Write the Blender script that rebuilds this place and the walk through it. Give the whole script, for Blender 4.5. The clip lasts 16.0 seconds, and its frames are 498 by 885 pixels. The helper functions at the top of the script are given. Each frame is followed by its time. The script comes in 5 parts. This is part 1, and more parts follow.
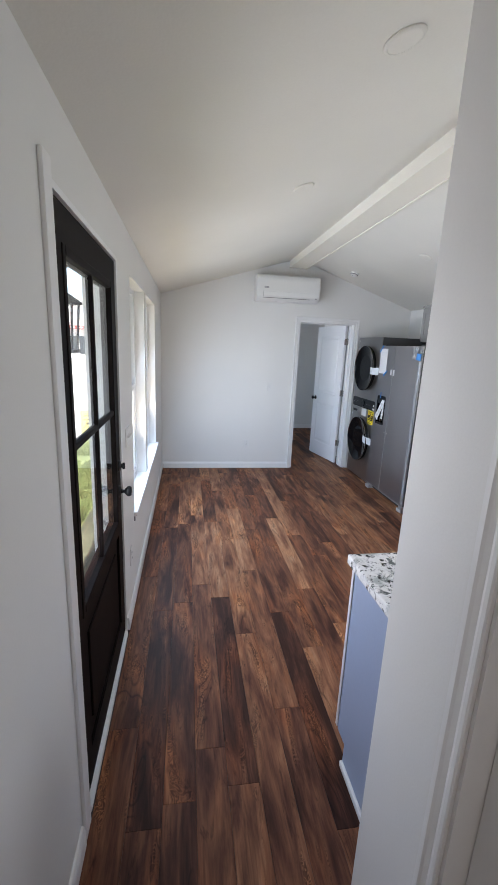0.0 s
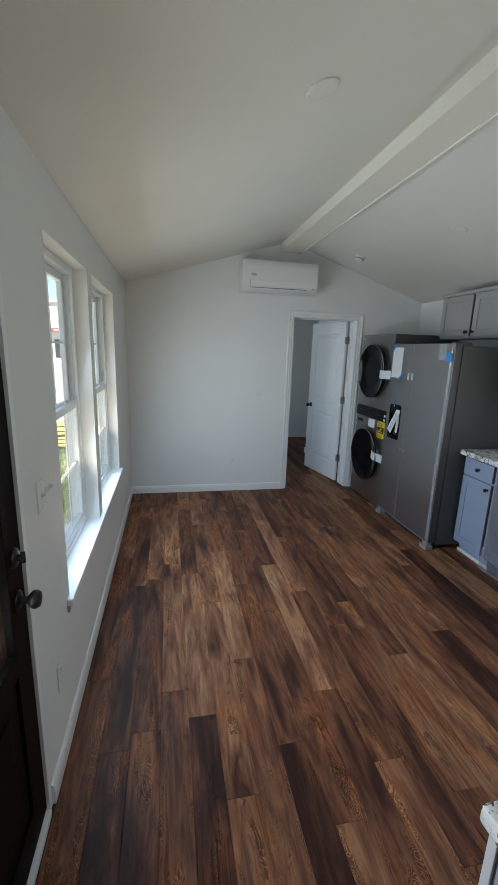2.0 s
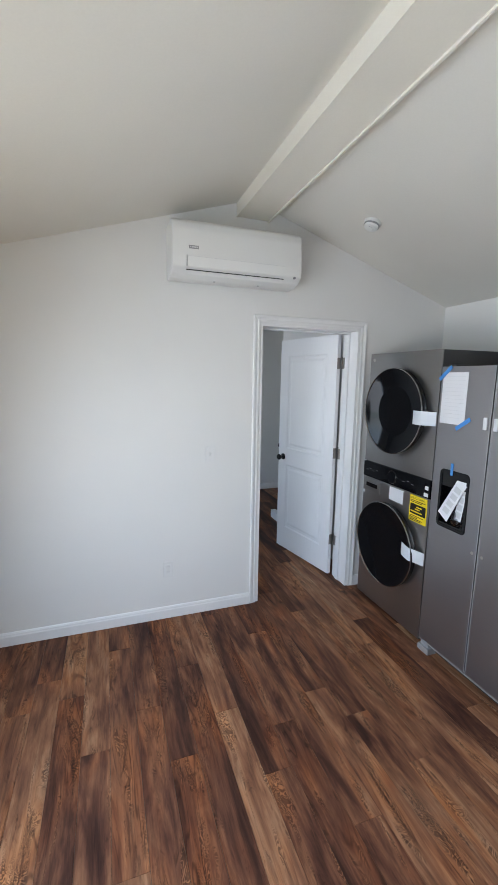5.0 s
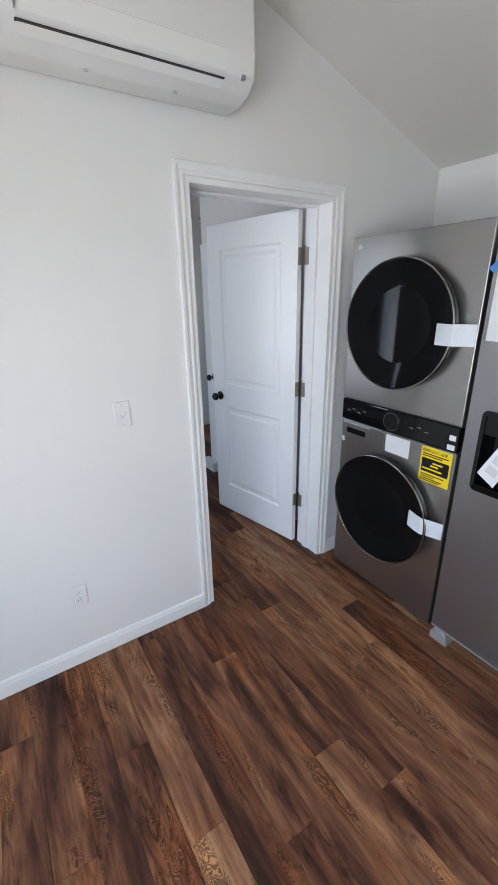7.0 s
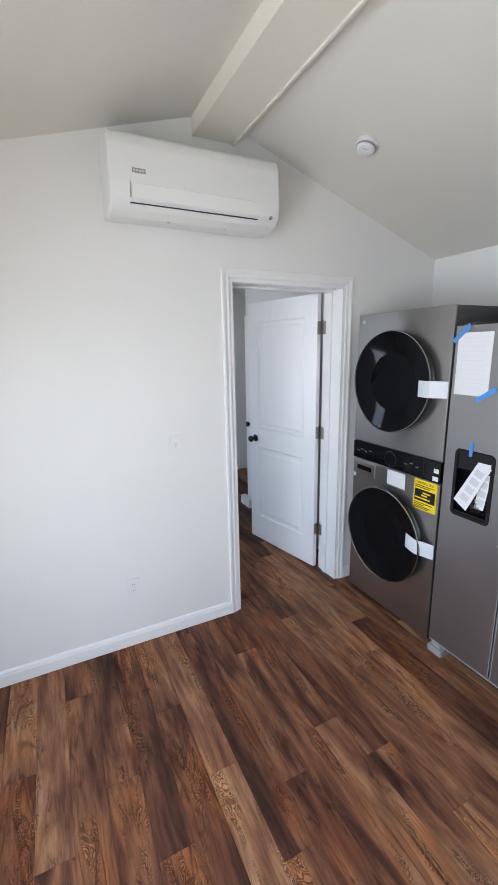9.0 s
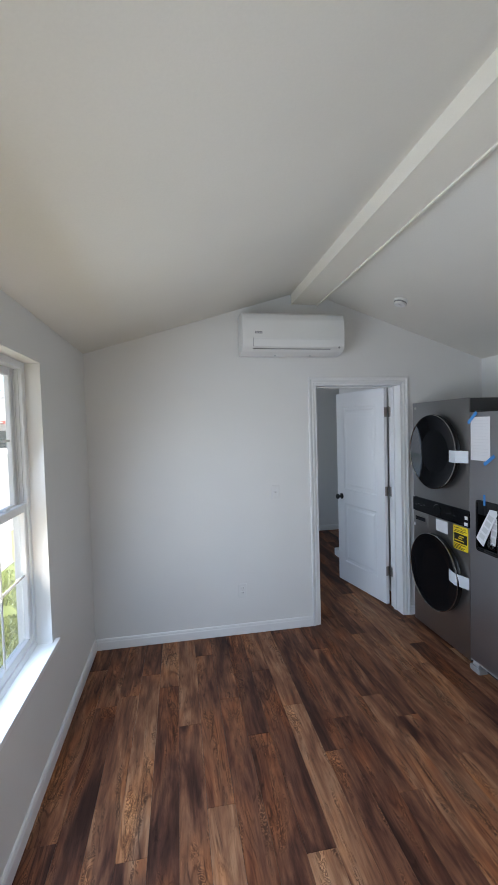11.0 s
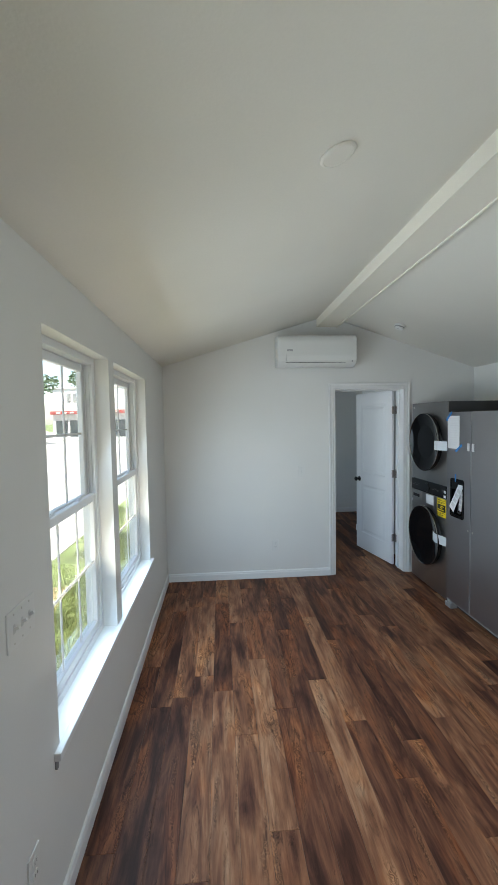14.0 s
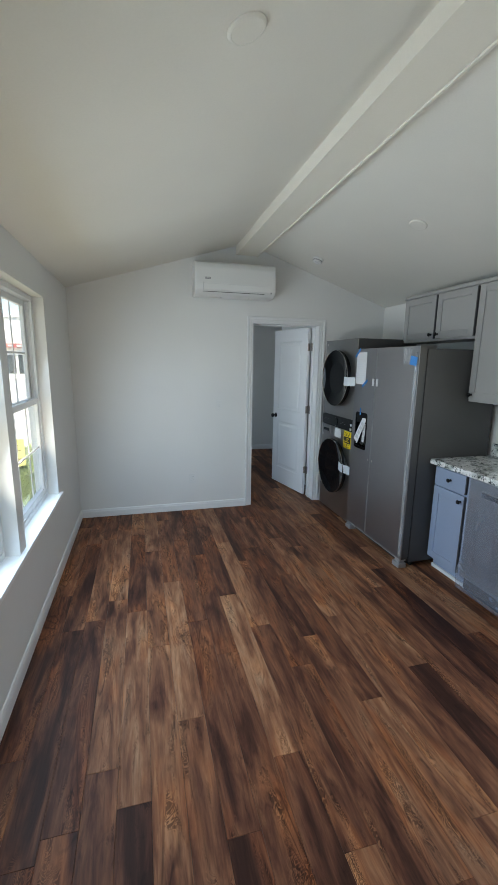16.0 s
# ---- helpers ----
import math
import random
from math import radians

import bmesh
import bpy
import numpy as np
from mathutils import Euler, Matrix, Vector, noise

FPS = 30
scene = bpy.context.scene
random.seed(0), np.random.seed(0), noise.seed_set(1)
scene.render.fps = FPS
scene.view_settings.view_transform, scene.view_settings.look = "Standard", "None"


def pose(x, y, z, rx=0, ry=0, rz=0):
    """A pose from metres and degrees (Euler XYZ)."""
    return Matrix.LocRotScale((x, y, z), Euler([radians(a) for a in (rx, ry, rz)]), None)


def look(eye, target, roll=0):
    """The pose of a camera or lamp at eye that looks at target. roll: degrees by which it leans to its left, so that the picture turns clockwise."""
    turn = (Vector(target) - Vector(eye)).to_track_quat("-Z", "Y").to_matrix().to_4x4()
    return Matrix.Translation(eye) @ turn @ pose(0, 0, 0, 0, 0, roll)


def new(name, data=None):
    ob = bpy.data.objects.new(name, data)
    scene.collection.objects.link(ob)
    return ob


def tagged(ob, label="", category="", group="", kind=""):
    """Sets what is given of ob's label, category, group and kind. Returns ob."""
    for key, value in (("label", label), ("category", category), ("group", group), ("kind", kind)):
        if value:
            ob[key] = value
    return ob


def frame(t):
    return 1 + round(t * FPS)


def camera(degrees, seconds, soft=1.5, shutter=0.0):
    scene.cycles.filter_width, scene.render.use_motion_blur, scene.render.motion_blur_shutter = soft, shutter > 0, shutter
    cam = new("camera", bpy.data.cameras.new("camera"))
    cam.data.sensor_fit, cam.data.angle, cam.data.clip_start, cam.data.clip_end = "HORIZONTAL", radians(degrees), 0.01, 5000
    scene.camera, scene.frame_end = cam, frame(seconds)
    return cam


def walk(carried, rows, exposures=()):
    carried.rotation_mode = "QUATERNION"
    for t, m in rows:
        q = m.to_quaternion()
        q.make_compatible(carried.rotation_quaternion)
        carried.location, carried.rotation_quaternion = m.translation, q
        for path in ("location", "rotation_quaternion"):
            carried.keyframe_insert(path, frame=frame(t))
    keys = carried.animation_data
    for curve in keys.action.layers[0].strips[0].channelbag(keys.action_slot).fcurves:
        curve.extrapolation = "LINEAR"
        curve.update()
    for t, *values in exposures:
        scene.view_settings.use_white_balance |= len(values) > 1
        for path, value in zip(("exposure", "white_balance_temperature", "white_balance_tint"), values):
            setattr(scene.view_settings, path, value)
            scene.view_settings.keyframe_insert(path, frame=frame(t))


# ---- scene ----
cam = camera(63.2, 16.0)
PATH = [
    (0, (0.347, -5.573, 1.703), (0.65, -3.65, 1.244), 2.5),
    (0.5, (0.373, -5.447, 1.675), (0.678, -3.521, 1.231), 2.5),
    (1, (0.463, -5.238, 1.683), (0.775, -3.314, 1.233), 1.3),
    (1.5, (0.496, -5.008, 1.664), (0.809, -3.082, 1.224), 0.8),
    (2, (0.449, -4.654, 1.686), (0.831, -2.742, 1.238), 1.9),
    (2.5, (0.439, -4.331, 1.657), (0.862, -2.425, 1.222), 2.7),
    (3, (0.483, -3.967, 1.685), (0.686, -2.028, 1.24), 0.8),
    (3.5, (0.504, -3.681, 1.63), (0.612, -1.73, 1.203), 0.8),
    (4, (0.59, -3.35, 1.698), (1.08, -1.454, 1.291), 3.6),
    (4.5, (0.696, -3.024, 1.668), (1.369, -1.181, 1.279), 2.9),
    (5, (0.818, -2.707, 1.703), (1.475, -0.844, 1.388), 0.9),
    (5.2, (0.857, -2.578, 1.705), (1.538, -0.723, 1.397), 1.1),
    (7.3, (1.054, -1.656, 1.649), (2.086, -0.099, 0.934), -0.7),
    (7.5, (1.012, -1.682, 1.667), (2.063, -0.110, 1.016), -0.9),
    (8, (0.892, -1.800, 1.692), (1.943, -0.194, 1.128), -1.0),
    (8.5, (0.843, -1.934, 1.715), (1.861, -0.300, 1.174), -0.4),
    (9, (0.876, -2.186, 1.692), (1.734, -0.435, 1.246), -1.1),
    (9.5, (0.792, -2.55, 1.641), (1.39, -0.66, 1.378), -2.0),
    (9.7, (0.719, -2.688, 1.656), (1.275, -0.777, 1.453), -2.4),
    (11.8, (0.684, -3.678, 1.73), (0.968, -1.699, 1.664), -0.8),
    (12, (0.654, -3.794, 1.724), (1.0, -1.827, 1.634), -0.6),
    (12.5, (0.662, -4.0, 1.727), (1.219, -2.097, 1.46), 0.6),
    (13, (0.725, -4.216, 1.722), (1.253, -2.296, 1.543), 0.3),
    (13.5, (0.709, -4.291, 1.715), (0.951, -2.32, 1.484), -1.1),
    (14, (0.599, -4.372, 1.745), (0.741, -2.38, 1.635), -1.0),
    (14.5, (0.538, -4.484, 1.697), (0.78, -2.512, 1.464), 0.5),
    (15, (0.589, -4.429, 1.697), (1.025, -2.506, 1.362), 1.9),
    (15.5, (0.666, -4.361, 1.66), (1.101, -2.442, 1.303), 0.8),
    (16, (0.667, -4.382, 1.648), (1.171, -2.486, 1.259), 0.8),
]
EXPOSURES = [(0, 1.83, 6650, 19), (1.0, 1.44, 6650, 18), (1.5, 1.12, 6650, 15), (2.0, 1.10, 6700, 10), (2.5, 1.48, 6750, 8), (3.0, 1.30, 6500, 6), (3.5, 0.80, 6250, 7),
             (4.0, 1.10, 6550, 15), (4.5, 1.74, 6800, 17), (5.0, 1.90, 6850, 17), (7.5, 2.04, 6950, 19), (9.0, 2.14, 6950, 19), (9.7, 2.08, 6850, 17),
             (12.0, 1.08, 6550, 17), (12.5, 1.24, 6600, 17), (13.0, 1.26, 6650, 16), (14.0, 1.40, 6700, 9), (14.5, 1.14, 6750, 6), (15.0, 1.30, 6700, 7), (16, 1.32, 6700, 10)]
walk(cam, [(t, look(e, a, r)) for t, e, a, r in PATH], EXPOSURES)

# ---- world, sun, window and fill lights ----
SUN_EL, SUN_AZ = radians(60), radians(177)
world = bpy.data.worlds.new("world")
scene.world = world
world.use_nodes = True
wn = world.node_tree.nodes
sky = wn.new("ShaderNodeTexSky")
sky.sky_type, sky.sun_disc = "NISHITA", False
sky.sun_elevation, sky.sun_rotation = SUN_EL, SUN_AZ
world.node_tree.links.new(sky.outputs[0], wn["Background"].inputs[0])
wn["Background"].inputs[1].default_value = 0.14
sun = new("sun", bpy.data.lights.new("sun", "SUN"))
sun.data.energy, sun.data.angle, sun.data.color = 4.6, radians(0.5), (1.0, 0.95, 0.86)
sun.matrix_basis = look((0, 0, 0), (-math.sin(SUN_AZ) * math.cos(SUN_EL), -math.cos(SUN_AZ) * math.cos(SUN_EL), -math.sin(SUN_EL)))


def window_or_fill_light(x, y, z, w, h, watts, color, rz, down=8, spread=125):
    """Area lamp facing into the room: daylight at an opening, or added fill."""
    lamp = new("window_or_fill_light", bpy.data.lights.new("window_or_fill_light", "AREA"))
    lamp.data.shape, lamp.data.size, lamp.data.size_y = "RECTANGLE", w, h
    lamp.data.energy, lamp.data.color = watts, color
    lamp.data.spread = radians(spread)
    lamp.matrix_basis = pose(x, y, z, 90 - down, 0, rz)
    return lamp


SKYLIGHT, WARMFILL = (0.53, 0.76, 1.0), (1.0, 0.94, 0.85)
for y, w, watts in ((-2.515, 0.62, 2.0), (-1.505, 0.72, 2.35)):
    # sky light, in three tilted strips up the height of each opening
    for z in (0.88, 1.33, 1.78):
        window_or_fill_light(0.015, y, z, w, 0.44, watts, SKYLIGHT, -90, 21, 175)
    # light thrown up by the sunlit ground outside
    window_or_fill_light(-0.02, y, 0.88, w, 0.4, watts * 0.82, (1.0, 0.92, 0.73), -90, -35, 180)
window_or_fill_light(0.03, -3.88, 1.37, 0.68, 1.10, 3.0, (0.80, 0.88, 1.0), -90, 8, 160)
# added lamp at an unseen opening, to brighten the bedroom past the doorway
window_or_fill_light(0.01, 1.4, 1.38, 0.9, 1.25, 4.4, SKYLIGHT, -90, 0, 180)
window_or_fill_light(3.46, -3.45, 1.55, 0.9, 0.9, 4.2, (0.88, 0.94, 1.0), 90, 22, 160)
# added warm fill at the closed hall end; no window stands there
window_or_fill_light(0.41, -6.69, 1.45, 0.55, 1.1, 0.7, WARMFILL, 0, 0, 160)


# ---- materials ----
def material(name, color, rough=0.5, metal=0.0, grain=0.0, scale=40.0, stain=0.0, bump=0.0, stretch=(1, 1, 1), vary=0.0, spec=0.5):
    """A surface with fine grain, larger stains and relief, in object metres."""
    m = bpy.data.materials.new(name)
    m.use_nodes = True
    n, l = m.node_tree.nodes, m.node_tree.links
    b = n["Principled BSDF"]
    b.inputs["Roughness"].default_value, b.inputs["Metallic"].default_value = rough, metal
    b.inputs["Specular IOR Level"].default_value = spec
    co, mp = n.new("ShaderNodeTexCoord"), n.new("ShaderNodeMapping")
    mp.inputs["Scale"].default_value = stretch
    l.new(co.outputs["Object"], mp.inputs[0])
    fine, big = n.new("ShaderNodeTexNoise"), n.new("ShaderNodeTexNoise")
    fine.inputs["Scale"].default_value, fine.inputs["Detail"].default_value = scale, 5
    big.inputs["Scale"].default_value, big.inputs["Detail"].default_value = 1.7, 3
    l.new(mp.outputs[0], fine.inputs[0]), l.new(co.outputs["Object"], big.inputs[0])
    last = None
    for src, amount in ((fine, grain), (big, stain)):
        if not amount:
            continue
        hsv = n.new("ShaderNodeHueSaturation")
        mr = n.new("ShaderNodeMapRange")
        mr.inputs[1].default_value, mr.inputs[2].default_value = 0.1, 0.9
        mr.inputs[3].default_value, mr.inputs[4].default_value = 1 - 2 * amount, 1 + 2 * amount
        l.new(src.outputs[0], mr.inputs[0]), l.new(mr.outputs[0], hsv.inputs["Value"])
        if last:
            l.new(last, hsv.inputs["Color"])
        else:
            hsv.inputs["Color"].default_value = (*color, 1)
        last = hsv.outputs[0]
    if last:
        l.new(last, b.inputs["Base Color"])
    else:
        b.inputs["Base Color"].default_value = (*color, 1)
    if bump:
        bp = n.new("ShaderNodeBump")
        bp.inputs["Strength"].default_value, bp.inputs["Distance"].default_value = bump, 0.002
        l.new(fine.outputs[0], bp.inputs["Height"]), l.new(bp.outputs[0], b.inputs["Normal"])
    if vary:
        mr = n.new("ShaderNodeMapRange")
        mr.inputs[3].default_value, mr.inputs[4].default_value = max(0, rough - vary), rough + vary
        l.new(big.outputs[0], mr.inputs[0]), l.new(mr.outputs[0], b.inputs["Roughness"])
    return m


PAINT = material("wall_paint", (0.725, 0.72, 0.70), 0.6, grain=0.01, scale=160, stain=0.015, bump=0.12)
# part of the warm ground bounce is put into the ceiling colour
CEIL = material("ceiling_paint", (0.71, 0.69, 0.635), 0.75, grain=0.012, scale=120, stain=0.02, bump=0.2)
# white beam paint, tinted warm to stand for sunlit bounce on it
BEAMPAINT = material("bounce_tinted_beam_paint", (0.745, 0.71, 0.63), 0.7, grain=0.012, scale=120, stain=0.02, bump=0.15)
TRIM = material("trim_paint", (0.77, 0.77, 0.765), 0.32, grain=0.01, scale=30, stain=0.02, bump=0.03)
DOORWHITE = material("door_paint", (0.77, 0.77, 0.775), 0.35, grain=0.01, scale=60, stain=0.015, bump=0.05, stretch=(1, 1, 0.1))
VINYL = material("window_vinyl", (0.76, 0.77, 0.78), 0.3, stain=0.015)
PLASTIC = material("white_plastic", (0.715, 0.715, 0.70), 0.35, stain=0.01)
DARKDOOR = material("dark_stained_door", (0.008, 0.0055, 0.005), 0.55, grain=0.2, scale=60, stain=0.12, bump=0.1, stretch=(1, 1, 0.06), spec=0.06)
BLACK = material("black_metal", (0.010, 0.010, 0.011), 0.38, metal=0.0, stain=0.1, spec=0.3)
RUBBER = material("black_rubber", (0.02, 0.02, 0.02), 0.6, stain=0.1)
STEEL = material("black_stainless", (0.375, 0.362, 0.352), 0.30, metal=0.95, grain=0.02, scale=400, stain=0.03, stretch=(1, 0.02, 1))
STEELSIDE = material("grey_painted_steel", (0.075, 0.073, 0.072), 0.42, metal=0.2, grain=0.05, scale=300, stain=0.05, bump=0.06)
HINGE = material("dull_nickel", (0.30, 0.28, 0.25), 0.45, metal=0.9, grain=0.05, scale=80)
CHROME = material("satin_nickel", (0.60, 0.58, 0.55), 0.28, metal=1.0, grain=0.05, scale=80)
GLOSSBLACK = material("gloss_black", (0.005, 0.005, 0.006), 0.035, stain=0.1, spec=0.35)
FRIDGE = material("fridge_stainless", (0.345, 0.340, 0.352), 0.36, metal=0.9, grain=0.02, scale=400, stain=0.03, stretch=(1, 0.02, 1))
PAPER = material("paper", (0.70, 0.70, 0.72), 0.7, stain=0.02)
FAINT = material("faint_print", (0.66, 0.66, 0.68), 0.7, stain=0.05)
TEXT = material("pale_print", (0.55, 0.55, 0.56), 0.7, stain=0.05)
INK = material("grey_print", (0.25, 0.25, 0.26), 0.7, stain=0.05)
# yellow made paler to carry the glare of daylight on the sign
SIGNYELLOW = material("glare_pale_yellow_sign", (0.86, 0.76, 0.26), 0.5, stain=0.04)
YELLOW = material("yellow_label", (0.85, 0.62, 0.02), 0.5, stain=0.03)
BLUETAPE = material("blue_tape", (0.05, 0.25, 0.62), 0.6, grain=0.05, scale=120)
# cabinet grey with the blue of sky light mixed into the colour
BASEGREY = material("sky_tinted_cabinet_grey", (0.295, 0.352, 0.470), 0.4, grain=0.02, scale=120, stain=0.02, bump=0.04)
CABINET = material("grey_cabinet_paint", (0.32, 0.315, 0.305), 0.4, grain=0.02, scale=120, stain=0.02, bump=0.04)
# near-black that paints the shade in gaps round cabinet fronts
GAPSHADE = material("cabinet_gap_shade", (0.05, 0.05, 0.055), 0.6, grain=0.1, scale=80)
PALEEDGE = material("pale_door_edge", (0.62, 0.60, 0.61), 0.5, grain=0.03, scale=80)


def glass_material(name, tint, gloss=0.04, shine=0.03):
    m = bpy.data.materials.new(name)
    m.use_nodes = True
    n, l = m.node_tree.nodes, m.node_tree.links
    n.remove(n["Principled BSDF"])
    tr, gl, mx, lw, pw = (n.new("ShaderNode" + k) for k in ("BsdfTransparent", "BsdfGlossy", "MixShader", "LayerWeight", "Math"))
    tr.inputs[0].default_value = (*tint, 1)
    gl.inputs["Roughness"].default_value = gloss
    lw.inputs[0].default_value = 0.5
    pw.operation, pw.inputs[1].default_value = "POWER", 4.0
    l.new(lw.outputs["Facing"], pw.inputs[0])
    mr = n.new("ShaderNodeMapRange")
    mr.inputs[3].default_value, mr.inputs[4].default_value = shine, 0.55
    l.new(pw.outputs[0], mr.inputs[0])
    l.new(mr.outputs[0], mx.inputs[0]), l.new(tr.outputs[0], mx.inputs[1]), l.new(gl.outputs[0], mx.inputs[2])
    l.new(mx.outputs[0], n["Material Output"].inputs[0])
    return m


GLASS = glass_material("window_glass", (0.96, 0.98, 0.97), 0.01)
def film_material(name, color, body):
    """Cloudy thin plastic: part clear, part milky, with sheen."""
    m = glass_material(name, (0.92, 0.92, 0.93), 0.2, 0.12)
    n, l = m.node_tree.nodes, m.node_tree.links
    out = n["Material Output"]
    clear = out.inputs[0].links[0].from_socket
    df, mx = n.new("ShaderNodeBsdfDiffuse"), n.new("ShaderNodeMixShader")
    df.inputs[0].default_value = (*color, 1)
    tx, mr = n.new("ShaderNodeTexNoise"), n.new("ShaderNodeMapRange")
    tx.inputs["Scale"].default_value, tx.inputs["Detail"].default_value = 3.0, 2
    mr.inputs[1].default_value, mr.inputs[2].default_value = 0.35, 0.7
    mr.inputs[3].default_value, mr.inputs[4].default_value = body * 0.75, body * 1.25
    l.new(tx.outputs[0], mr.inputs[0]), l.new(mr.outputs[0], mx.inputs[0])
    l.new(clear, mx.inputs[1]), l.new(df.outputs[0], mx.inputs[2]), l.new(mx.outputs[0], out.inputs[0])
    return m


FILM = film_material("cloudy_film", (0.50, 0.55, 0.66), 0.3)


def plank_material(print_tone):
    """One print run of vinyl oak planks: soft blotches, fine streaks, cathedral grain and cross figure."""
    m = bpy.data.materials.new("vinyl_plank")
    m.use_nodes = True
    n, l = m.node_tree.nodes, m.node_tree.links
    b = n["Principled BSDF"]
    co, info = n.new("ShaderNodeTexCoord"), n.new("ShaderNodeObjectInfo")
    comb = n.new("ShaderNodeCombineXYZ")
    sc = n.new("ShaderNodeMath")
    sc.operation, sc.inputs[1].default_value = "MULTIPLY", 91.0
    l.new(info.outputs["Random"], sc.inputs[0])
    l.new(sc.outputs[0], comb.inputs[0]), l.new(sc.outputs[0], comb.inputs[1]), l.new(sc.outputs[0], comb.inputs[2])

    def noise_at(scale, detail, rough=0.55, distort=0.0):
        add = n.new("ShaderNodeVectorMath")
        add.operation = "MULTIPLY_ADD"
        add.inputs[1].default_value = scale
        l.new(co.outputs["Object"], add.inputs[0]), l.new(comb.outputs[0], add.inputs[2])
        t = n.new("ShaderNodeTexNoise")
        t.inputs["Scale"].default_value, t.inputs["Detail"].default_value = 1.0, detail
        t.inputs["Roughness"].default_value, t.inputs["Distortion"].default_value = rough, distort
        l.new(add.outputs[0], t.inputs[0])
        return t.outputs[0]

    def ramp(src, stops):
        r = n.new("ShaderNodeValToRGB")
        r.color_ramp.elements[0].position, r.color_ramp.elements[0].color = stops[0][0], (*stops[0][1], 1)
        r.color_ramp.elements[1].position, r.color_ramp.elements[1].color = stops[-1][0], (*stops[-1][1], 1)
        for p, c in stops[1:-1]:
            e = r.color_ramp.elements.new(p)
            e.color = (*c, 1)
        l.new(src, r.inputs[0])
        return r.outputs[0]

    def mix(kind, fac, a, bcol):
        x = n.new("ShaderNodeMix")
        x.data_type, x.blend_type = "RGBA", kind
        if isinstance(fac, float):
            x.inputs[0].default_value = fac
        else:
            l.new(fac, x.inputs[0])
        l.new(a, x.inputs[6])
        l.new(bcol, x.inputs[7])
        return x.outputs[2]

    blotch = noise_at((12.0, 1.9, 1), 5, 0.58, 0.4)
    tone = n.new("ShaderNodeMath")
    tone.operation, tone.inputs[1].default_value, tone.inputs[2].default_value = "MULTIPLY_ADD", 2.2, print_tone - 1.1 - 0.07
    l.new(blotch, tone.inputs[0])
    both = n.new("ShaderNodeMath")
    both.operation, both.inputs[1].default_value = "MULTIPLY_ADD", 0.14
    l.new(info.outputs["Random"], both.inputs[0]), l.new(tone.outputs[0], both.inputs[2])
    base = ramp(both.outputs[0], [(0.0, (0.037, 0.0145, 0.0100)), (0.22, (0.078, 0.0300, 0.0185)), (0.42, (0.150, 0.061, 0.034)),
                                  (0.62, (0.242, 0.109, 0.057)), (0.82, (0.338, 0.172, 0.094)), (1.0, (0.41, 0.236, 0.140))])
    rust = ramp(noise_at((7.0, 2.0, 1), 3, 0.5), [(0.50, (1, 1, 1)), (0.68, (1.22, 0.95, 0.70))])
    base = mix("MULTIPLY", 0.9, base, rust)
    umber = ramp(noise_at((12.0, 1.1, 1), 4, 0.6, 0.3), [(0.50, (1, 1, 1)), (0.66, (0.52, 0.46, 0.48))])
    base = mix("MULTIPLY", 0.85, base, umber)
    streak = ramp(noise_at((80.0, 4.5, 1), 6, 0.68, 0.5), [(0.30, (0.46, 0.43, 0.43)), (0.5, (1.0, 0.99, 0.98)), (0.70, (1.34, 1.33, 1.30))])
    col = mix("MULTIPLY", 0.6, base, streak)
    # cathedral rings
    ring_noise = noise_at((7.0, 0.9, 1), 2, 0.4, 0.6)
    rm = n.new("ShaderNodeMath")
    rm.operation, rm.inputs[1].default_value = "MULTIPLY", 120.0
    l.new(ring_noise, rm.inputs[0])
    sn = n.new("ShaderNodeMath")
    sn.operation = "SINE"
    l.new(rm.outputs[0], sn.inputs[0])
    rings = ramp(sn.outputs[0], [(0.0, (1.08, 1.07, 1.05)), (0.7, (0.97, 0.96, 0.95)), (1.0, (0.40, 0.36, 0.35))])
    where = ramp(noise_at((6.0, 1.3, 1), 3, 0.6), [(0.54, (0, 0, 0)), (0.62, (0.8, 0.8, 0.8))])
    col = mix("MULTIPLY", where, col, rings)
    # short wavy figure across the grain, in long narrow patches
    zm, zs = n.new("ShaderNodeMath"), n.new("ShaderNodeMath")
    zm.operation, zm.inputs[1].default_value, zs.operation = "MULTIPLY", 120.0, "SINE"
    l.new(noise_at((15.0, 10.0, 1), 3, 0.55, 0.7), zm.inputs[0]), l.new(zm.outputs[0], zs.inputs[0])
    fleck = ramp(zs.outputs[0], [(0.0, (0.30, 0.27, 0.27)), (0.7, (1.12, 1.11, 1.08))])
    patch = ramp(noise_at((14.0, 2.2, 1), 4, 0.6, 0.5), [(0.55, (0, 0, 0)), (0.62, (0.85, 0.85, 0.85))])
    col = mix("MULTIPLY", patch, col, fleck)
    knots = ramp(noise_at((22.0, 5.5, 1), 4, 0.7, 0.8), [(0.60, (1, 1, 1)), (0.70, (0.36, 0.34, 0.34))])
    col = mix("MULTIPLY", 0.8, col, knots)
    l.new(col, b.inputs["Base Color"])
    fine = noise_at((160.0, 6.0, 1), 4, 0.7)
    bp = n.new("ShaderNodeBump")
    bp.inputs["Strength"].default_value, bp.inputs["Distance"].default_value = 0.25, 0.001
    l.new(fine, bp.inputs["Height"]), l.new(bp.outputs[0], b.inputs["Normal"])
    mr = n.new("ShaderNodeMapRange")
    mr.inputs[3].default_value, mr.inputs[4].default_value = 0.40, 0.62
    l.new(fine, mr.inputs[0]), l.new(mr.outputs[0], b.inputs["Roughness"])
    b.inputs["Specular IOR Level"].default_value = 0.17
    return m


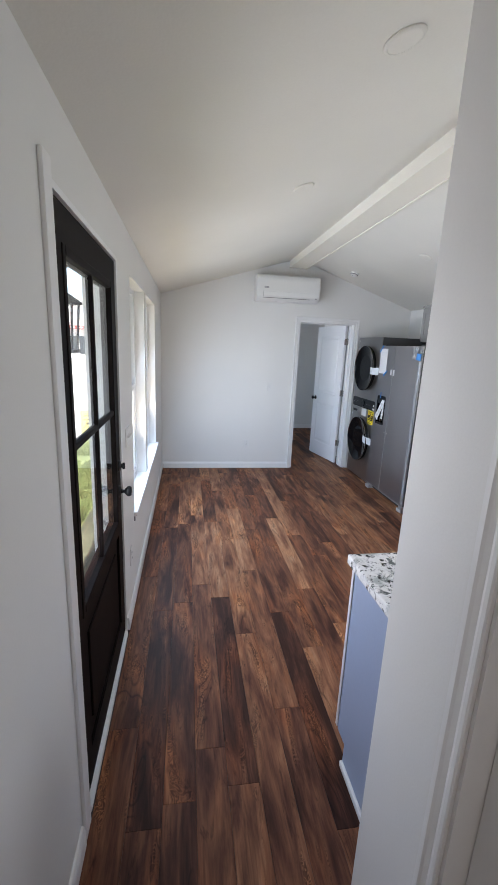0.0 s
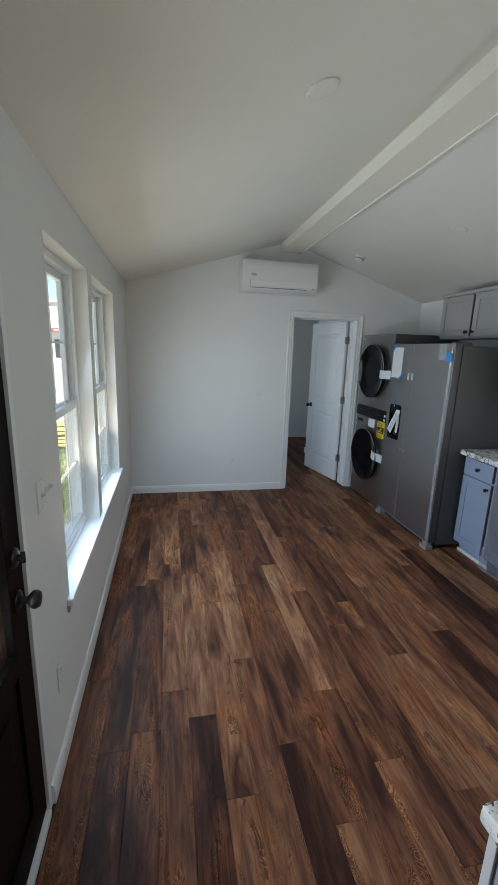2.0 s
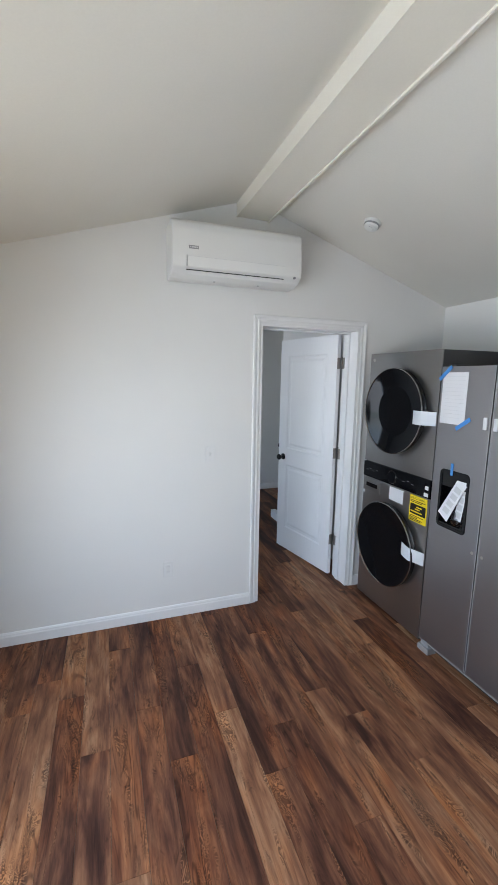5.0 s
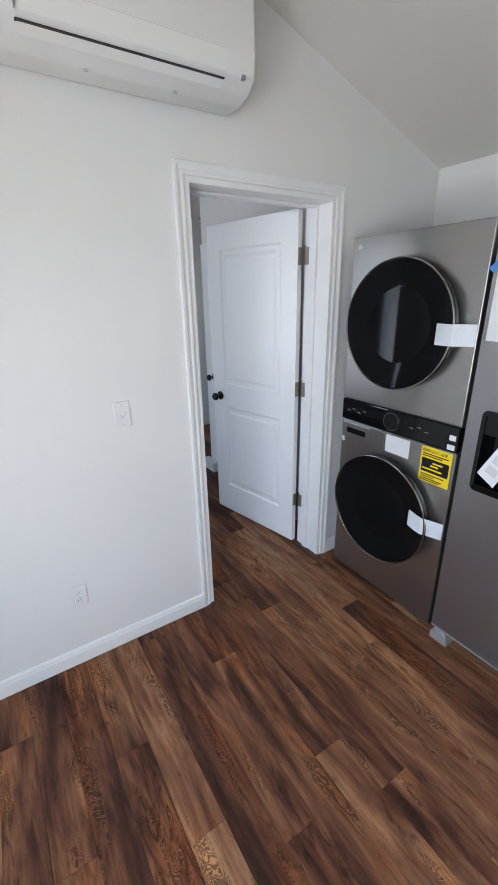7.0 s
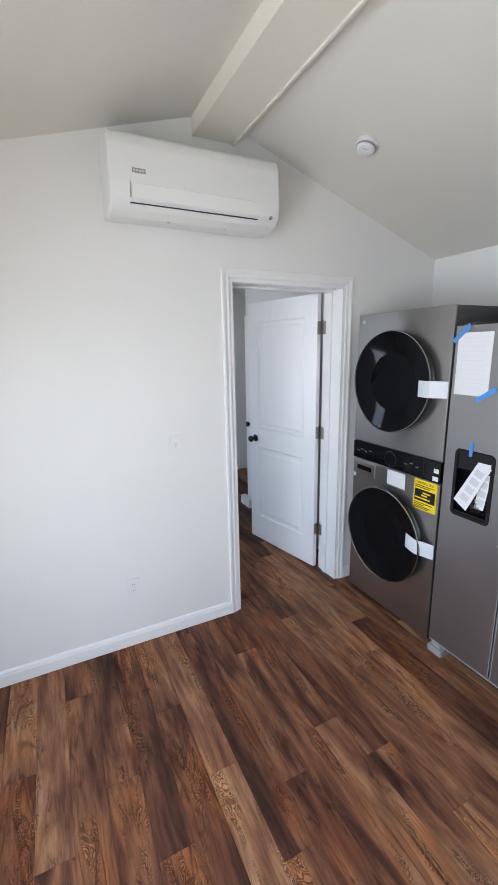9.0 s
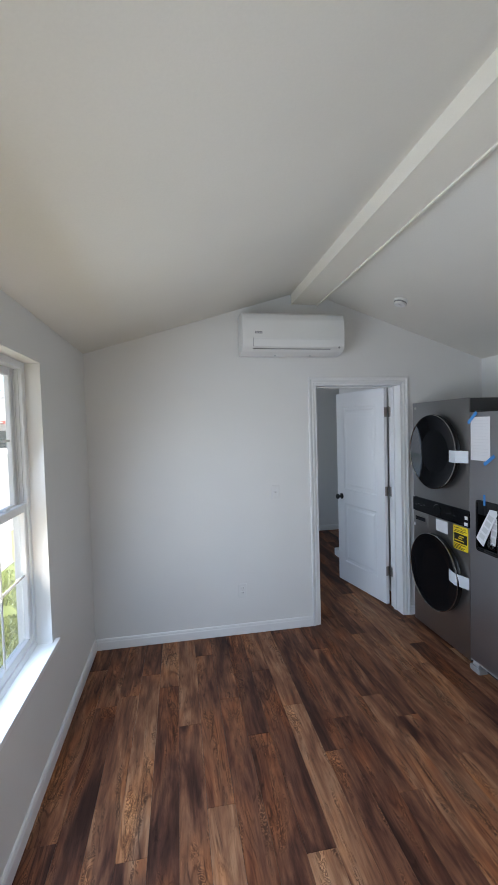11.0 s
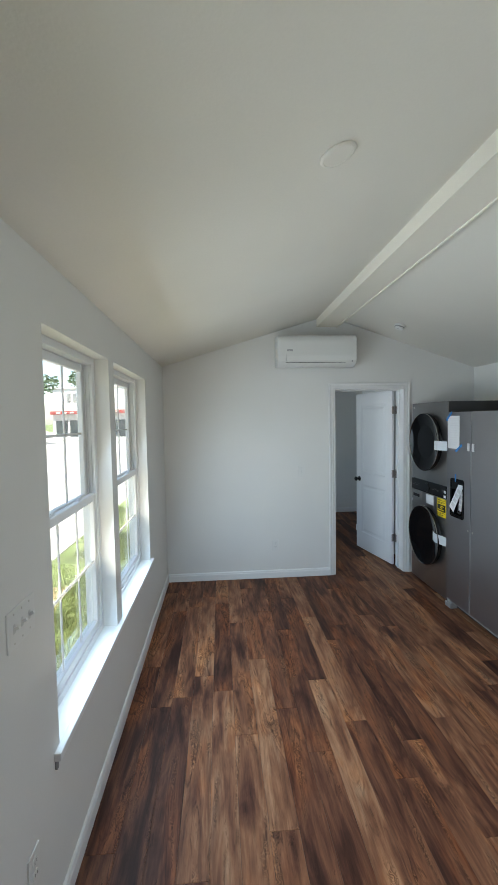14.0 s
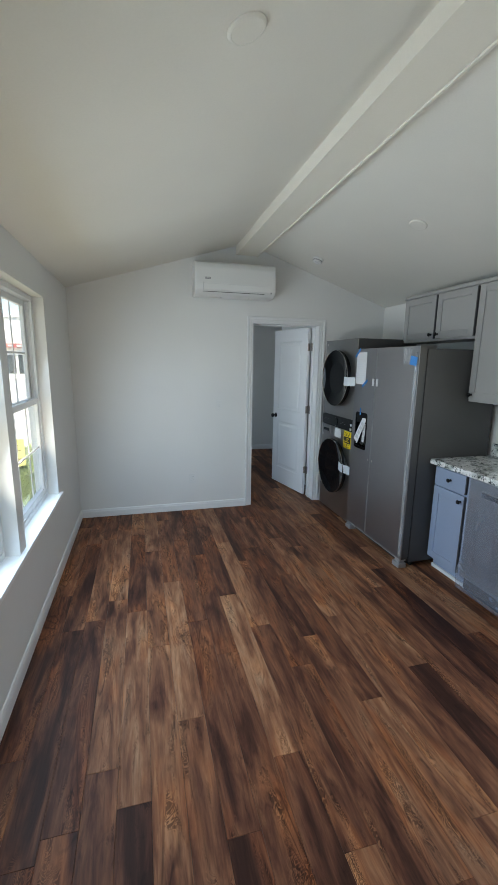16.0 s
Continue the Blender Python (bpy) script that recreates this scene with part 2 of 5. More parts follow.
PRINTS = [plank_material(v) for v in (0.20, 0.34, 0.48, 0.63, 0.77)]   # dark walnut to pale tan


def granite_material():
    """White speckled granite with grey clouds and dark mineral flecks."""
    m = bpy.data.materials.new("granite")
    m.use_nodes = True
    n, l = m.node_tree.nodes, m.node_tree.links
    b = n["Principled BSDF"]
    b.inputs["Roughness"].default_value = 0.16
    co = n.new("ShaderNodeTexCoord")

    def layer(scale, detail, lo, hi, distort=1.0):
        t = n.new("ShaderNodeTexNoise")
        t.inputs["Scale"].default_value, t.inputs["Detail"].default_value, t.inputs["Distortion"].default_value = scale, detail, distort
        t.inputs["Roughness"].default_value = 0.7
        l.new(co.outputs["Object"], t.inputs[0])
        r = n.new("ShaderNodeMapRange")
        r.inputs[1].default_value, r.inputs[2].default_value = lo, hi
        l.new(t.outputs[0], r.inputs[0])
        return r.outputs[0]

    last = None
    for fac, color in ((layer(9, 5, 0.47, 0.60, 0.5), (0.44, 0.46, 0.44)), (layer(19, 6, 0.54, 0.60, 0.6), (0.15, 0.165, 0.16)),
                       (layer(27, 6, 0.56, 0.60, 0.5), (0.020, 0.022, 0.022)), (layer(22, 3, 0.66, 0.74), (0.36, 0.28, 0.21)),
                       (layer(60, 4, 0.60, 0.66, 0.3), (0.06, 0.065, 0.065))):
        x = n.new("ShaderNodeMix")
        x.data_type = "RGBA"
        l.new(fac, x.inputs[0])
        x.inputs[7].default_value = (*color, 1)
        if last:
            l.new(last, x.inputs[6])
        else:
            x.inputs[6].default_value = (0.80, 0.79, 0.77, 1)
        last = x.outputs[2]
    l.new(last, b.inputs["Base Color"])
    return m


GRANITE = granite_material()


# ---- mesh helpers ----
def mesh_of(bm, name, mat, smooth=False):
    me = bpy.data.meshes.new(name)
    bmesh.ops.recalc_face_normals(bm, faces=bm.faces)
    bm.to_mesh(me)
    bm.free()
    me.materials.append(mat)
    if smooth:
        for p in me.polygons:
            p.use_smooth = True
        me.set_sharp_from_angle(angle=radians(40))
    return me


def part(name, bm, mat, parent=None, label="", smooth=False):
    ob = new(name, mesh_of(bm, name, mat, smooth))
    if parent:
        ob.parent = parent
    return tagged(ob, label)


def thing(name, label, category, x=0, y=0, z=0, rz=0, group="", kind=""):
    ob = new(name)
    ob.empty_display_size = 0.05
    ob.matrix_basis = pose(x, y, z, 0, 0, rz)
    return tagged(ob, label, category, group, kind)


def box(bm, x0, y0, z0, x1, y1, z1, bevel=0.0, seg=2):
    r = bmesh.ops.create_cube(bm, size=1)
    vs = r["verts"]
    for v in vs:
        v.co = Vector(((x0 + x1) / 2 + v.co.x * (x1 - x0), (y0 + y1) / 2 + v.co.y * (y1 - y0), (z0 + z1) / 2 + v.co.z * (z1 - z0)))
    if bevel:
        edges = {e for v in vs for e in v.link_edges}
        bmesh.ops.bevel(bm, geom=list(edges), offset=bevel, segments=seg, affect="EDGES", profile=0.6)
    return bm


def bx(*a, **k):
    return box(bmesh.new(), *a, **k)


def lathe(profile, axis="z", at=(0, 0, 0), steps=32, bm=None):
    """A turned body from (radius, height) pairs round an axis."""
    bm = bm or bmesh.new()
    rings = []
    for r, h in profile:
        ring = []
        for i in range(steps):
            a = 2 * math.pi * i / steps
            c, s = r * math.cos(a), r * math.sin(a)
            p = {"z": (c, s, h), "x": (h, c, s), "y": (c, h, s)}[axis]
            ring.append(bm.verts.new(Vector(p) + Vector(at)))
        rings.append(ring)
    for a, b in zip(rings, rings[1:]):
        for i in range(steps):
            j = (i + 1) % steps
            bm.faces.new((a[i], a[j], b[j], b[i]))
    bm.faces.new(rings[0])
    bm.faces.new(rings[-1])
    return bm


def sweep(points, radius, steps=10, bm=None):
    """A round bar along points."""
    bm = bm or bmesh.new()
    rings = []
    pts = [Vector(p) for p in points]
    for i, p in enumerate(pts):
        d = (pts[min(i + 1, len(pts) - 1)] - pts[max(i - 1, 0)]).normalized()
        side = d.cross(Vector((0.13, 0.21, 0.97))).normalized()
        up = side.cross(d)
        rings.append([bm.verts.new(p + radius * (math.cos(a) * side + math.sin(a) * up)) for a in (2 * math.pi * k / steps for k in range(steps))])
    for a, b in zip(rings, rings[1:]):
        for k in range(steps):
            j = (k + 1) % steps
            bm.faces.new((a[k], a[j], b[j], b[k]))
    bm.faces.new(rings[0])
    bm.faces.new(rings[-1])
    return bm


def prism(poly, axis, a, b, bm=None):
    """A flat outline pushed along an axis from a to b; outline in the two other axes, in order."""
    bm = bm or bmesh.new()
    put = {"x": lambda u, v, h: (h, u, v), "y": lambda u, v, h: (u, h, v), "z": lambda u, v, h: (u, v, h)}[axis]
    lo = [bm.verts.new(put(u, v, a)) for u, v in poly]
    hi = [bm.verts.new(put(u, v, b)) for u, v in poly]
    bm.faces.new(lo)
    bm.faces.new(hi)
    for i in range(len(poly)):
        j = (i + 1) % len(poly)
        bm.faces.new((lo[i], lo[j], hi[j], hi[i]))
    return bm


def structure(name, bm, mat, label, category=""):
    return tagged(part(name, bm, mat), label, category or name.split("_")[0], kind="structure")


# ---- structure ----
W, NEAR, BED = 3.45, -6.70, 3.00            # room width, hall end, bedroom end
RIDGE, EAVE_L, EAVE_R, RX = 2.855, 2.32, 2.29, 1.775
NT = 0.20                                   # gable wall thickness
T = 0.16


def ceil_z(x):
    return EAVE_L + (RIDGE - EAVE_L) * x / RX if x < RX else RIDGE + (EAVE_R - RIDGE) * (x - RX) / (W - RX)


def gable(x0, x1, z0, y0, y1, bm):
    """A piece of wall across the room, cut to the slopes above."""
    top = [(x1, ceil_z(x1) + 0.03)]
    if x0 < RX < x1:
        top.append((RX, RIDGE + 0.03))
    top.append((x0, ceil_z(x0) + 0.03))
    return prism([(x0, z0), (x1, z0)] + top, "y", y0, y1, bm)


DOOR_Y0, DOOR_Y1, DOOR_H = -4.385, -3.375, 2.095
WIN = ((-2.93, -2.10), (-1.99, -1.02))
WZ0, WZ1 = 0.60, 2.09
bm = bmesh.new()
top = EAVE_L + 0.03
for y0, y1 in ((NEAR, DOOR_Y0), (DOOR_Y1, WIN[0][0]), (WIN[0][1], WIN[1][0]), (WIN[1][1], 0.9), (1.9, BED + 0.12)):
    box(bm, -T, y0, -0.3, 0, y1, top)
box(bm, -T, DOOR_Y0, DOOR_H, 0, DOOR_Y1, top)
box(bm, -T, DOOR_Y0, -0.3, 0, DOOR_Y1, -0.02)
for y0, y1 in WIN:
    box(bm, -T, y0, -0.3, 0, y1, WZ0 - 0.03)
    box(bm, -T, y0, WZ1, 0, y1, top)
# unseen opening in the bedroom wall, added to let light in
box(bm, -T, 0.9, -0.3, 0, 1.9, 0.7)
box(bm, -T, 0.9, 2.05, 0, 1.9, top)
structure("wall_west", bm, PAINT, "white painted drywall wall with two windows and entry door")

DX0, DX1, DH = 1.845, 2.655, 2.08           # doorway to the bedroom
bm = bmesh.new()
gable(0, DX0, -0.02, 0, NT, bm)
gable(DX1, W, -0.02, 0, NT, bm)
gable(DX0, DX1, DH, 0, NT, bm)
structure("wall_north", bm, PAINT, "white painted drywall gable wall with bedroom doorway")
bm = bx(W, NEAR - 0.12, -0.3, W + T, -3.9, 2.33)
box(bm, W, -3.0, -0.3, W + T, BED + 0.12, 2.33)
box(bm, W, -3.9, -0.3, W + T, -3.0, 1.1)
box(bm, W, -3.9, 2.0, W + T, -3.0, 2.33)
structure("wall_east", bm, PAINT, "white painted drywall side wall behind kitchen")
PX, PY = 0.825, -4.79                       # hall partition face, its corner
HD0, HD1 = -5.90, -5.085                     # hall door opening
bm = bmesh.new()
for a, b, z in ((PY, HD1, -0.02), (HD1, HD0, 2.05), (HD0, NEAR, -0.02)):
    gable(PX, PX + 0.115, z, a, b, bm)
structure("wall_hall", bm, PAINT, "white painted drywall hall partition with door opening")
structure("wall_kitchen", gable(PX + 0.115, W, -0.02, PY - 0.115, PY, bmesh.new()), PAINT, "white painted drywall wall behind kitchen counter")
structure("wall_south", gable(0, W, -0.02, NEAR - 0.12, NEAR, bmesh.new()), PAINT, "white painted drywall end wall of hall")
structure("wall_bedroom", bx(0, BED, -0.02, W, BED + 0.12, 2.45), PAINT, "white painted drywall bedroom end wall")
structure("ceiling_west", prism([(-T, ceil_z(0) - 0.0465), (RX, RIDGE), (RX, RIDGE + 0.14), (-T, ceil_z(0) + 0.1)], "y", NEAR - 0.12, NT), CEIL, "matte white sloped drywall ceiling")
structure("ceiling_east", prism([(RX, RIDGE), (W + T, EAVE_R - 0.052), (W + T, EAVE_R + 0.1), (RX, RIDGE + 0.14)], "y", NEAR - 0.12, NT), CEIL, "matte white sloped drywall ceiling")
structure("ceiling_bedroom", bx(-T, NT, 2.45, W + T, BED + 0.12, 2.57), CEIL, "flat white bedroom ceiling")
roof = structure("roof", prism([(-0.55, 2.25), (RX, 3.0), (W + 0.55, 2.25), (W + 0.55, 2.35), (RX, 3.1), (-0.55, 2.35)], "y", NEAR - 0.4, BED + 0.4), material("roof_felt", (0.12, 0.11, 0.10), 0.9, grain=0.2), "grey shingle roof over the house")

# ridge beam
BX0, BX1, BZ = 1.662, 1.885, 2.738
beam = tagged(thing("ridge_beam", "white boxed ridge beam with bead trim under ceiling", "beam", kind="structure"))
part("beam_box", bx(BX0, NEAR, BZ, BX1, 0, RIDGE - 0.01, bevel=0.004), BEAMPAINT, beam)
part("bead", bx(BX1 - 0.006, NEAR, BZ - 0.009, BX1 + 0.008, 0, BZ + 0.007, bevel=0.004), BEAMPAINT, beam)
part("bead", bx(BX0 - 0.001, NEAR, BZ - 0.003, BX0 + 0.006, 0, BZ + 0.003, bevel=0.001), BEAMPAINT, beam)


def base_profile(length, name="baseboard"):
    """A colonial baseboard along +x, face towards -y, back at y = 0."""
    poly = [(0, 0), (-0.014, 0), (-0.014, 0.060), (-0.011, 0.068), (-0.0105, 0.076), (-0.006, 0.084), (0, 0.086)]
    return prism(poly, "x", 0, length)


def baseboard(x0, y0, x1, y1):
    """From one end to the other; the room lies to the right of that way."""
    d = math.hypot(x1 - x0, y1 - y0)
    ob = structure("baseboard", base_profile(d), TRIM, "white painted moulded baseboard along wall foot", "baseboard")
    ob.matrix_basis = pose(x0, y0, 0, 0, 0, math.degrees(math.atan2(y1 - y0, x1 - x0)))
    return ob


CW = 0.048
baseboard(0, DOOR_Y1 + 0.006, 0, 0)
baseboard(0, NEAR, 0, -4.465)
baseboard(0.014, 0, DX0 - CW - 0.006, 0)
baseboard(DX1 + CW + 0.006, 0, W, 0)
baseboard(PX, PY, PX, HD1 + CW)
baseboard(0, NT, 0, BED)
baseboard(0.014, BED, W, BED)


def casing(axis, wall, a0, a1, h, width, out, foot=0.0):
    """A moulded casing round an opening; out: the way the face looks, +1 or -1."""
    prof = [(0, 0), (0, 0.008), (0.004, 0.010), (0.012, 0.0105), (0.018, 0.009), (width - 0.020, 0.0125), (width - 0.014, 0.0155), (width - 0.003, 0.016), (width, 0.013), (width, 0)]
    out_things = []
    for side in (0, 1):
        bm = bmesh.new()
        for u, d in ((a0 - 0.005, -1),) if side == 0 else ((a1 + 0.005, 1),):
            poly = [((u + d * w, wall + out * t) if axis == "x" else (wall + out * t, u + d * w)) for w, t in prof]
            lo = [bm.verts.new((p[0], p[1], foot)) for p in poly]
            hi = [bm.verts.new((p[0], p[1], h + 0.005 + w)) for p, (w, t) in zip(poly, prof)]
            bm.faces.new(lo), bm.faces.new(hi)
            for i in range(len(poly)):
                j = (i + 1) % len(poly)
                bm.faces.new((lo[i], lo[j], hi[j], hi[i]))
        out_things.append(bm)
    bm = bmesh.new()
    ends = []
    for u, d in ((a0 - 0.005, -1), (a1 + 0.005, 1)):
        ends.append([bm.verts.new(((u + d * w, wall + out * t) if axis == "x" else (wall + out * t, u + d * w)) + (h + 0.005 + w,)) for w, t in prof])
    lo, hi = ends
    bm.faces.new(lo), bm.faces.new(hi)
    for i in range(len(prof)):
        j = (i + 1) % len(prof)
        bm.faces.new((lo[i], lo[j], hi[j], hi[i]))
    out_things.append(bm)
    frame_ob = thing("door_casing", "white painted moulded door casing on wall", "trim", kind="structure")
    for nm, b in zip(("side_trim", "side_trim", "head_trim"), out_things):
        part(nm, b, TRIM, frame_ob)
    return frame_ob


casing("x", 0.0, DX0, DX1, DH, CW, -1)
casing("x", NT, DX0, DX1, DH, CW, 1)
structure("trim_entry", bx(0.0, DOOR_Y0 - 0.068, 0.0, 0.013, DOOR_Y0 - 0.003, 2.135, bevel=0.004), TRIM, "white painted flat trim board beside entry door", "trim")
casing("y", PX, HD0, HD1, 2.05, CW, -1)

# bedroom door frame and door
jamb = thing("door_frame", "white painted door jamb lining the bedroom doorway", "door frame", kind="structure")
part("jamb", bx(DX0 - 0.004, -0.001, 0, DX0 + 0.018, NT + 0.001, DH - 0.018), TRIM, jamb)
part("jamb", bx(DX1 - 0.018, -0.001, 0, DX1 + 0.004, NT + 0.001, DH - 0.018), TRIM, jamb)
part("head_jamb", bx(DX0 - 0.004, -0.001, DH - 0.018, DX1 + 0.004, NT + 0.001, DH + 0.004), TRIM, jamb)
part("door_stop", bx(DX0 + 0.018, 0.10, 0, DX0 + 0.03, 0.14, DH - 0.018, bevel=0.003), TRIM, jamb)
part("door_stop", bx(DX1 - 0.03, 0.10, 0, DX1 - 0.018, 0.14, DH - 0.018, bevel=0.003), TRIM, jamb)
part("door_stop", bx(DX0 + 0.03, 0.10, DH - 0.03, DX1 - 0.03, 0.14, DH - 0.018, bevel=0.003), TRIM, jamb)


def panel_relief(bm, x0, z0, x1, z1, y, out):
    """A raised panel with a sunk border on a door face at y; out is the way the face looks."""
    steps = ((0.0, 0.0), (0.012, -0.007), (0.035, -0.007), (0.055, -0.001))
    rings = []
    for inset, d in steps:
        rings.append([bm.verts.new((x, y + out * d, z)) for x, z in ((x0 + inset, z0 + inset), (x1 - inset, z0 + inset), (x1 - inset, z1 - inset), (x0 + inset, z1 - inset))])
    for a, b in zip(rings, rings[1:]):
        for i in range(4):
            j = (i + 1) % 4
            bm.faces.new((a[i], a[j], b[j], b[i]))
    bm.faces.new(rings[-1])


def panel_door(width, height, thick, panels):
    """A moulded door slab: hinge edge at x = 0, running to -x, y from -thick to 0."""
    bm = bmesh.new()
    xs = sorted({0.0, -width, *[p[0] for p in panels], *[p[2] for p in panels]})
    zs = sorted({0.0, height, *[p[1] for p in panels], *[p[3] for p in panels]})
    for y, out in ((0.0, 1), (-thick, -1)):
        for xa, xb in zip(xs, xs[1:]):
            for za, zb in zip(zs, zs[1:]):
                if any(p[0] <= xa and xb <= p[2] and p[1] <= za and zb <= p[3] for p in panels):
                    continue
                bm.faces.new([bm.verts.new((x, y, z)) for x, z in ((xa, za), (xb, za), (xb, zb), (xa, zb))])
        for p in panels:
            panel_relief(bm, *p, y, out)
    for a, b in (((0, 0), (0, height)), ((0, height), (-width, height)), ((-width, height), (-width, 0)), ((-width, 0), (0, 0))):
        bm.faces.new([bm.verts.new(q) for q in ((a[0], 0, a[1]), (b[0], 0, b[1]), (b[0], -thick, b[1]), (a[0], -thick, a[1]))])
    bmesh.ops.remove_doubles(bm, verts=bm.verts, dist=0.0004)
    return bm


def knob_mesh(out=1):
    prof = [(0.031, 0.0), (0.031, 0.006), (0.026, 0.010), (0.012, 0.013), (0.010, 0.030), (0.018, 0.036), (0.027, 0.046), (0.028, 0.056), (0.022, 0.065), (0.008, 0.068)]
    return lathe([(r, out * h) for r, h in prof], "y", steps=24)


def hinge(parent, x, y, z):
    h = part("hinge", lathe([(0.006, -0.045), (0.006, 0.045)], "z", (x, y, z), 12), HINGE, parent, "brushed nickel hinge", True)
    part("hinge_leaf", bx(-0.0145, -0.034, z - 0.044, -0.012, -0.001, z + 0.044), HINGE, h)
    part("hinge_leaf", prism([(0.038, -0.004), (0.0047, 0.003), (0.0043, 0.001), (0.0376, -0.006)], "z", z - 0.044, z + 0.044), HINGE, h)
    part("pin_cap", lathe([(0.005, 0.045), (0.0075, 0.047), (0.0075, 0.052), (0.003, 0.054)], "z", (x, y, z), 12), HINGE, h)


DOOR_W = 0.77
bed_door = thing("bedroom_door", "white two-panel interior door standing open with black knob", "door", DX1 - 0.024, NT + 0.004, 0.012, -78)
slab = panel_door(DOOR_W, 2.048, 0.035, [(-DOOR_W + 0.12, 1.02, -0.12, 1.90), (-DOOR_W + 0.12, 0.22, -0.12, 0.86)])
bmesh.ops.translate(slab, verts=slab.verts, vec=(-0.014, 0, 0))
part("door_slab", slab, DOORWHITE, bed_door)
for out, y in ((1, 0.0), (-1, -0.035)):
    k = knob_mesh(out)
    bmesh.ops.translate(k, verts=k.verts, vec=(-DOOR_W + 0.06, y, 0.93))
    part("knob", k, BLACK, bed_door, "matte black round knob", True)
for z in (0.315, 1.075, 1.82):
    hinge(bed_door, 0.004, 0.006, z)

# closet wall and door inside the bedroom
structure("wall_closet", bx(2.80, NT, -0.02, W, 1.76, 2.45), PAINT, "white painted drywall closet wall in bedroom")
cl = thing("closet_door", "white closet door in bedroom with black knob", "door", 2.798, 1.72, 0.012, 90)
sl = panel_door(0.62, 2.02, 0.030, [(-0.52, 0.22, -0.10, 0.86), (-0.52, 1.02, -0.10, 1.90)])
bmesh.ops.rotate(sl, verts=sl.verts, matrix=Matrix.Rotation(math.pi, 3, "Z"), cent=(-0.31, -0.015, 0))
bmesh.ops.translate(sl, verts=sl.verts, vec=(0, 0.034, 0))
part("door_slab", sl, DOORWHITE, cl)
k = knob_mesh(1)
bmesh.ops.translate(k, verts=k.verts, vec=(-0.14, 0.034, 0.92))
part("knob", k, BLACK, cl, "matte black round knob", True)
part("plinth", bx(-0.16, 0.036, -0.012, 0.05, 0.10, 0.08, bevel=0.004), TRIM, cl)

# hall door, closed, beside the start
hd = thing("hall_door", "white flat-panel interior door closed in hall partition", "door", PX + 0.05, HD1 - 0.006, 0.012, 90)
sl = panel_door(0.786, 2.02, 0.035, [(-0.66, 1.02, -0.12, 1.90), (-0.66, 0.22, -0.12, 0.86)])
part("door_slab", sl, DOORWHITE, hd)
jamb = thing("door_frame", "white painted door jamb lining the hall doorway", "door frame", kind="structure")
part("jamb", bx(PX - 0.001, HD1 - 0.004, 0, PX + 0.116, HD1 + 0.004, 2.05), TRIM, jamb)
part("jamb", bx(PX - 0.001, HD0 - 0.004, 0, PX + 0.116, HD0 + 0.004, 2.05), TRIM, jamb)

# ---- entry door ----
EY0, EY1 = DOOR_Y0 + 0.03, DOOR_Y1 - 0.03
GY0, GY1, GZ0, GZ1 = -4.250, -3.515, 0.770, 1.950
ed = thing("entry_door", "dark brown four-lite glazed entry door, closed, with black knob", "door")
bm = bmesh.new()
DXa, DXb = -0.052, -0.008
for a in ((EY0, 0.035, GY0, 2.075), (GY1, 0.035, EY1, 2.075), (GY0, GZ1, GY1, 2.075), (GY0, 0.035, GY1, 0.17), (GY0, 0.70, GY1, GZ0)):
    box(bm, DXa, a[0], a[1], DXb, a[2], a[3])
box(bm, DXa + 0.012, GY0, 0.17, DXb - 0.012, GY1, 0.70)
box(bm, DXa + 0.005, GY0 + 0.07, 0.24, DXb - 0.004, GY1 - 0.07, 0.63, bevel=0.006)
part("door_slab", bm, DARKDOOR, ed)
for y0, z0, y1, z1 in ((GY0 - 0.02, GZ0 - 0.02, GY0 + 0.012, GZ1 + 0.02), (GY1 - 0.012, GZ0 - 0.02, GY1 + 0.02, GZ1 + 0.02),
                       (GY0 + 0.012, GZ0 - 0.02, GY1 - 0.012, GZ0 + 0.012), (GY0 + 0.012, GZ1 - 0.012, GY1 - 0.012, GZ1 + 0.02)):
    part("glazing_bead", bx(DXa - 0.004, y0, z0, DXb + 0.004, y1, z1, bevel=0.005), DARKDOOR, ed)
GM = (GY0 + GY1) / 2
part("muntin", bx(-0.034, GM - 0.012, GZ0 + 0.012, -0.009, GM + 0.012, GZ1 - 0.012, bevel=0.005), DARKDOOR, ed)
for y0, y1 in ((GY0 + 0.012, GM - 0.012), (GM + 0.012, GY1 - 0.012)):
    part("muntin", bx(-0.034, y0, 1.347, -0.009, y1, 1.371, bevel=0.005), DARKDOOR, ed)
for y0, y1 in ((GY0, GM), (GM, GY1)):
    for z0, z1 in ((GZ0, 1.359), (1.359, GZ1)):
        g = part("pane", bx(-0.022, y0 + 0.002, z0 + 0.002, -0.017, y1 - 0.002, z1 - 0.002), GLASS, ed, "clear glass pane")
        g.visible_shadow = False
for z, big in ((0.93, True), (1.07, False)):
    k = knob_mesh(-1) if big else lathe([(0.030, 0), (0.030, -0.008), (0.024, -0.013), (0.010, -0.015), (0.010, -0.026), (0.004, -0.028)], "y", steps=20)
    bmesh.ops.rotate(k, verts=k.verts, matrix=Matrix.Rotation(radians(90), 3, "Z"))
    bmesh.ops.translate(k, verts=k.verts, vec=(DXb, EY1 - 0.065, z))
    part("knob" if big else "deadbolt", k, BLACK, ed, "black round door knob" if big else "black deadbolt thumb turn", True)
part("thumb_turn", bx(DXb + 0.022, EY1 - 0.070, 1.052, DXb + 0.036, EY1 - 0.060, 1.088, bevel=0.004), BLACK, ed)
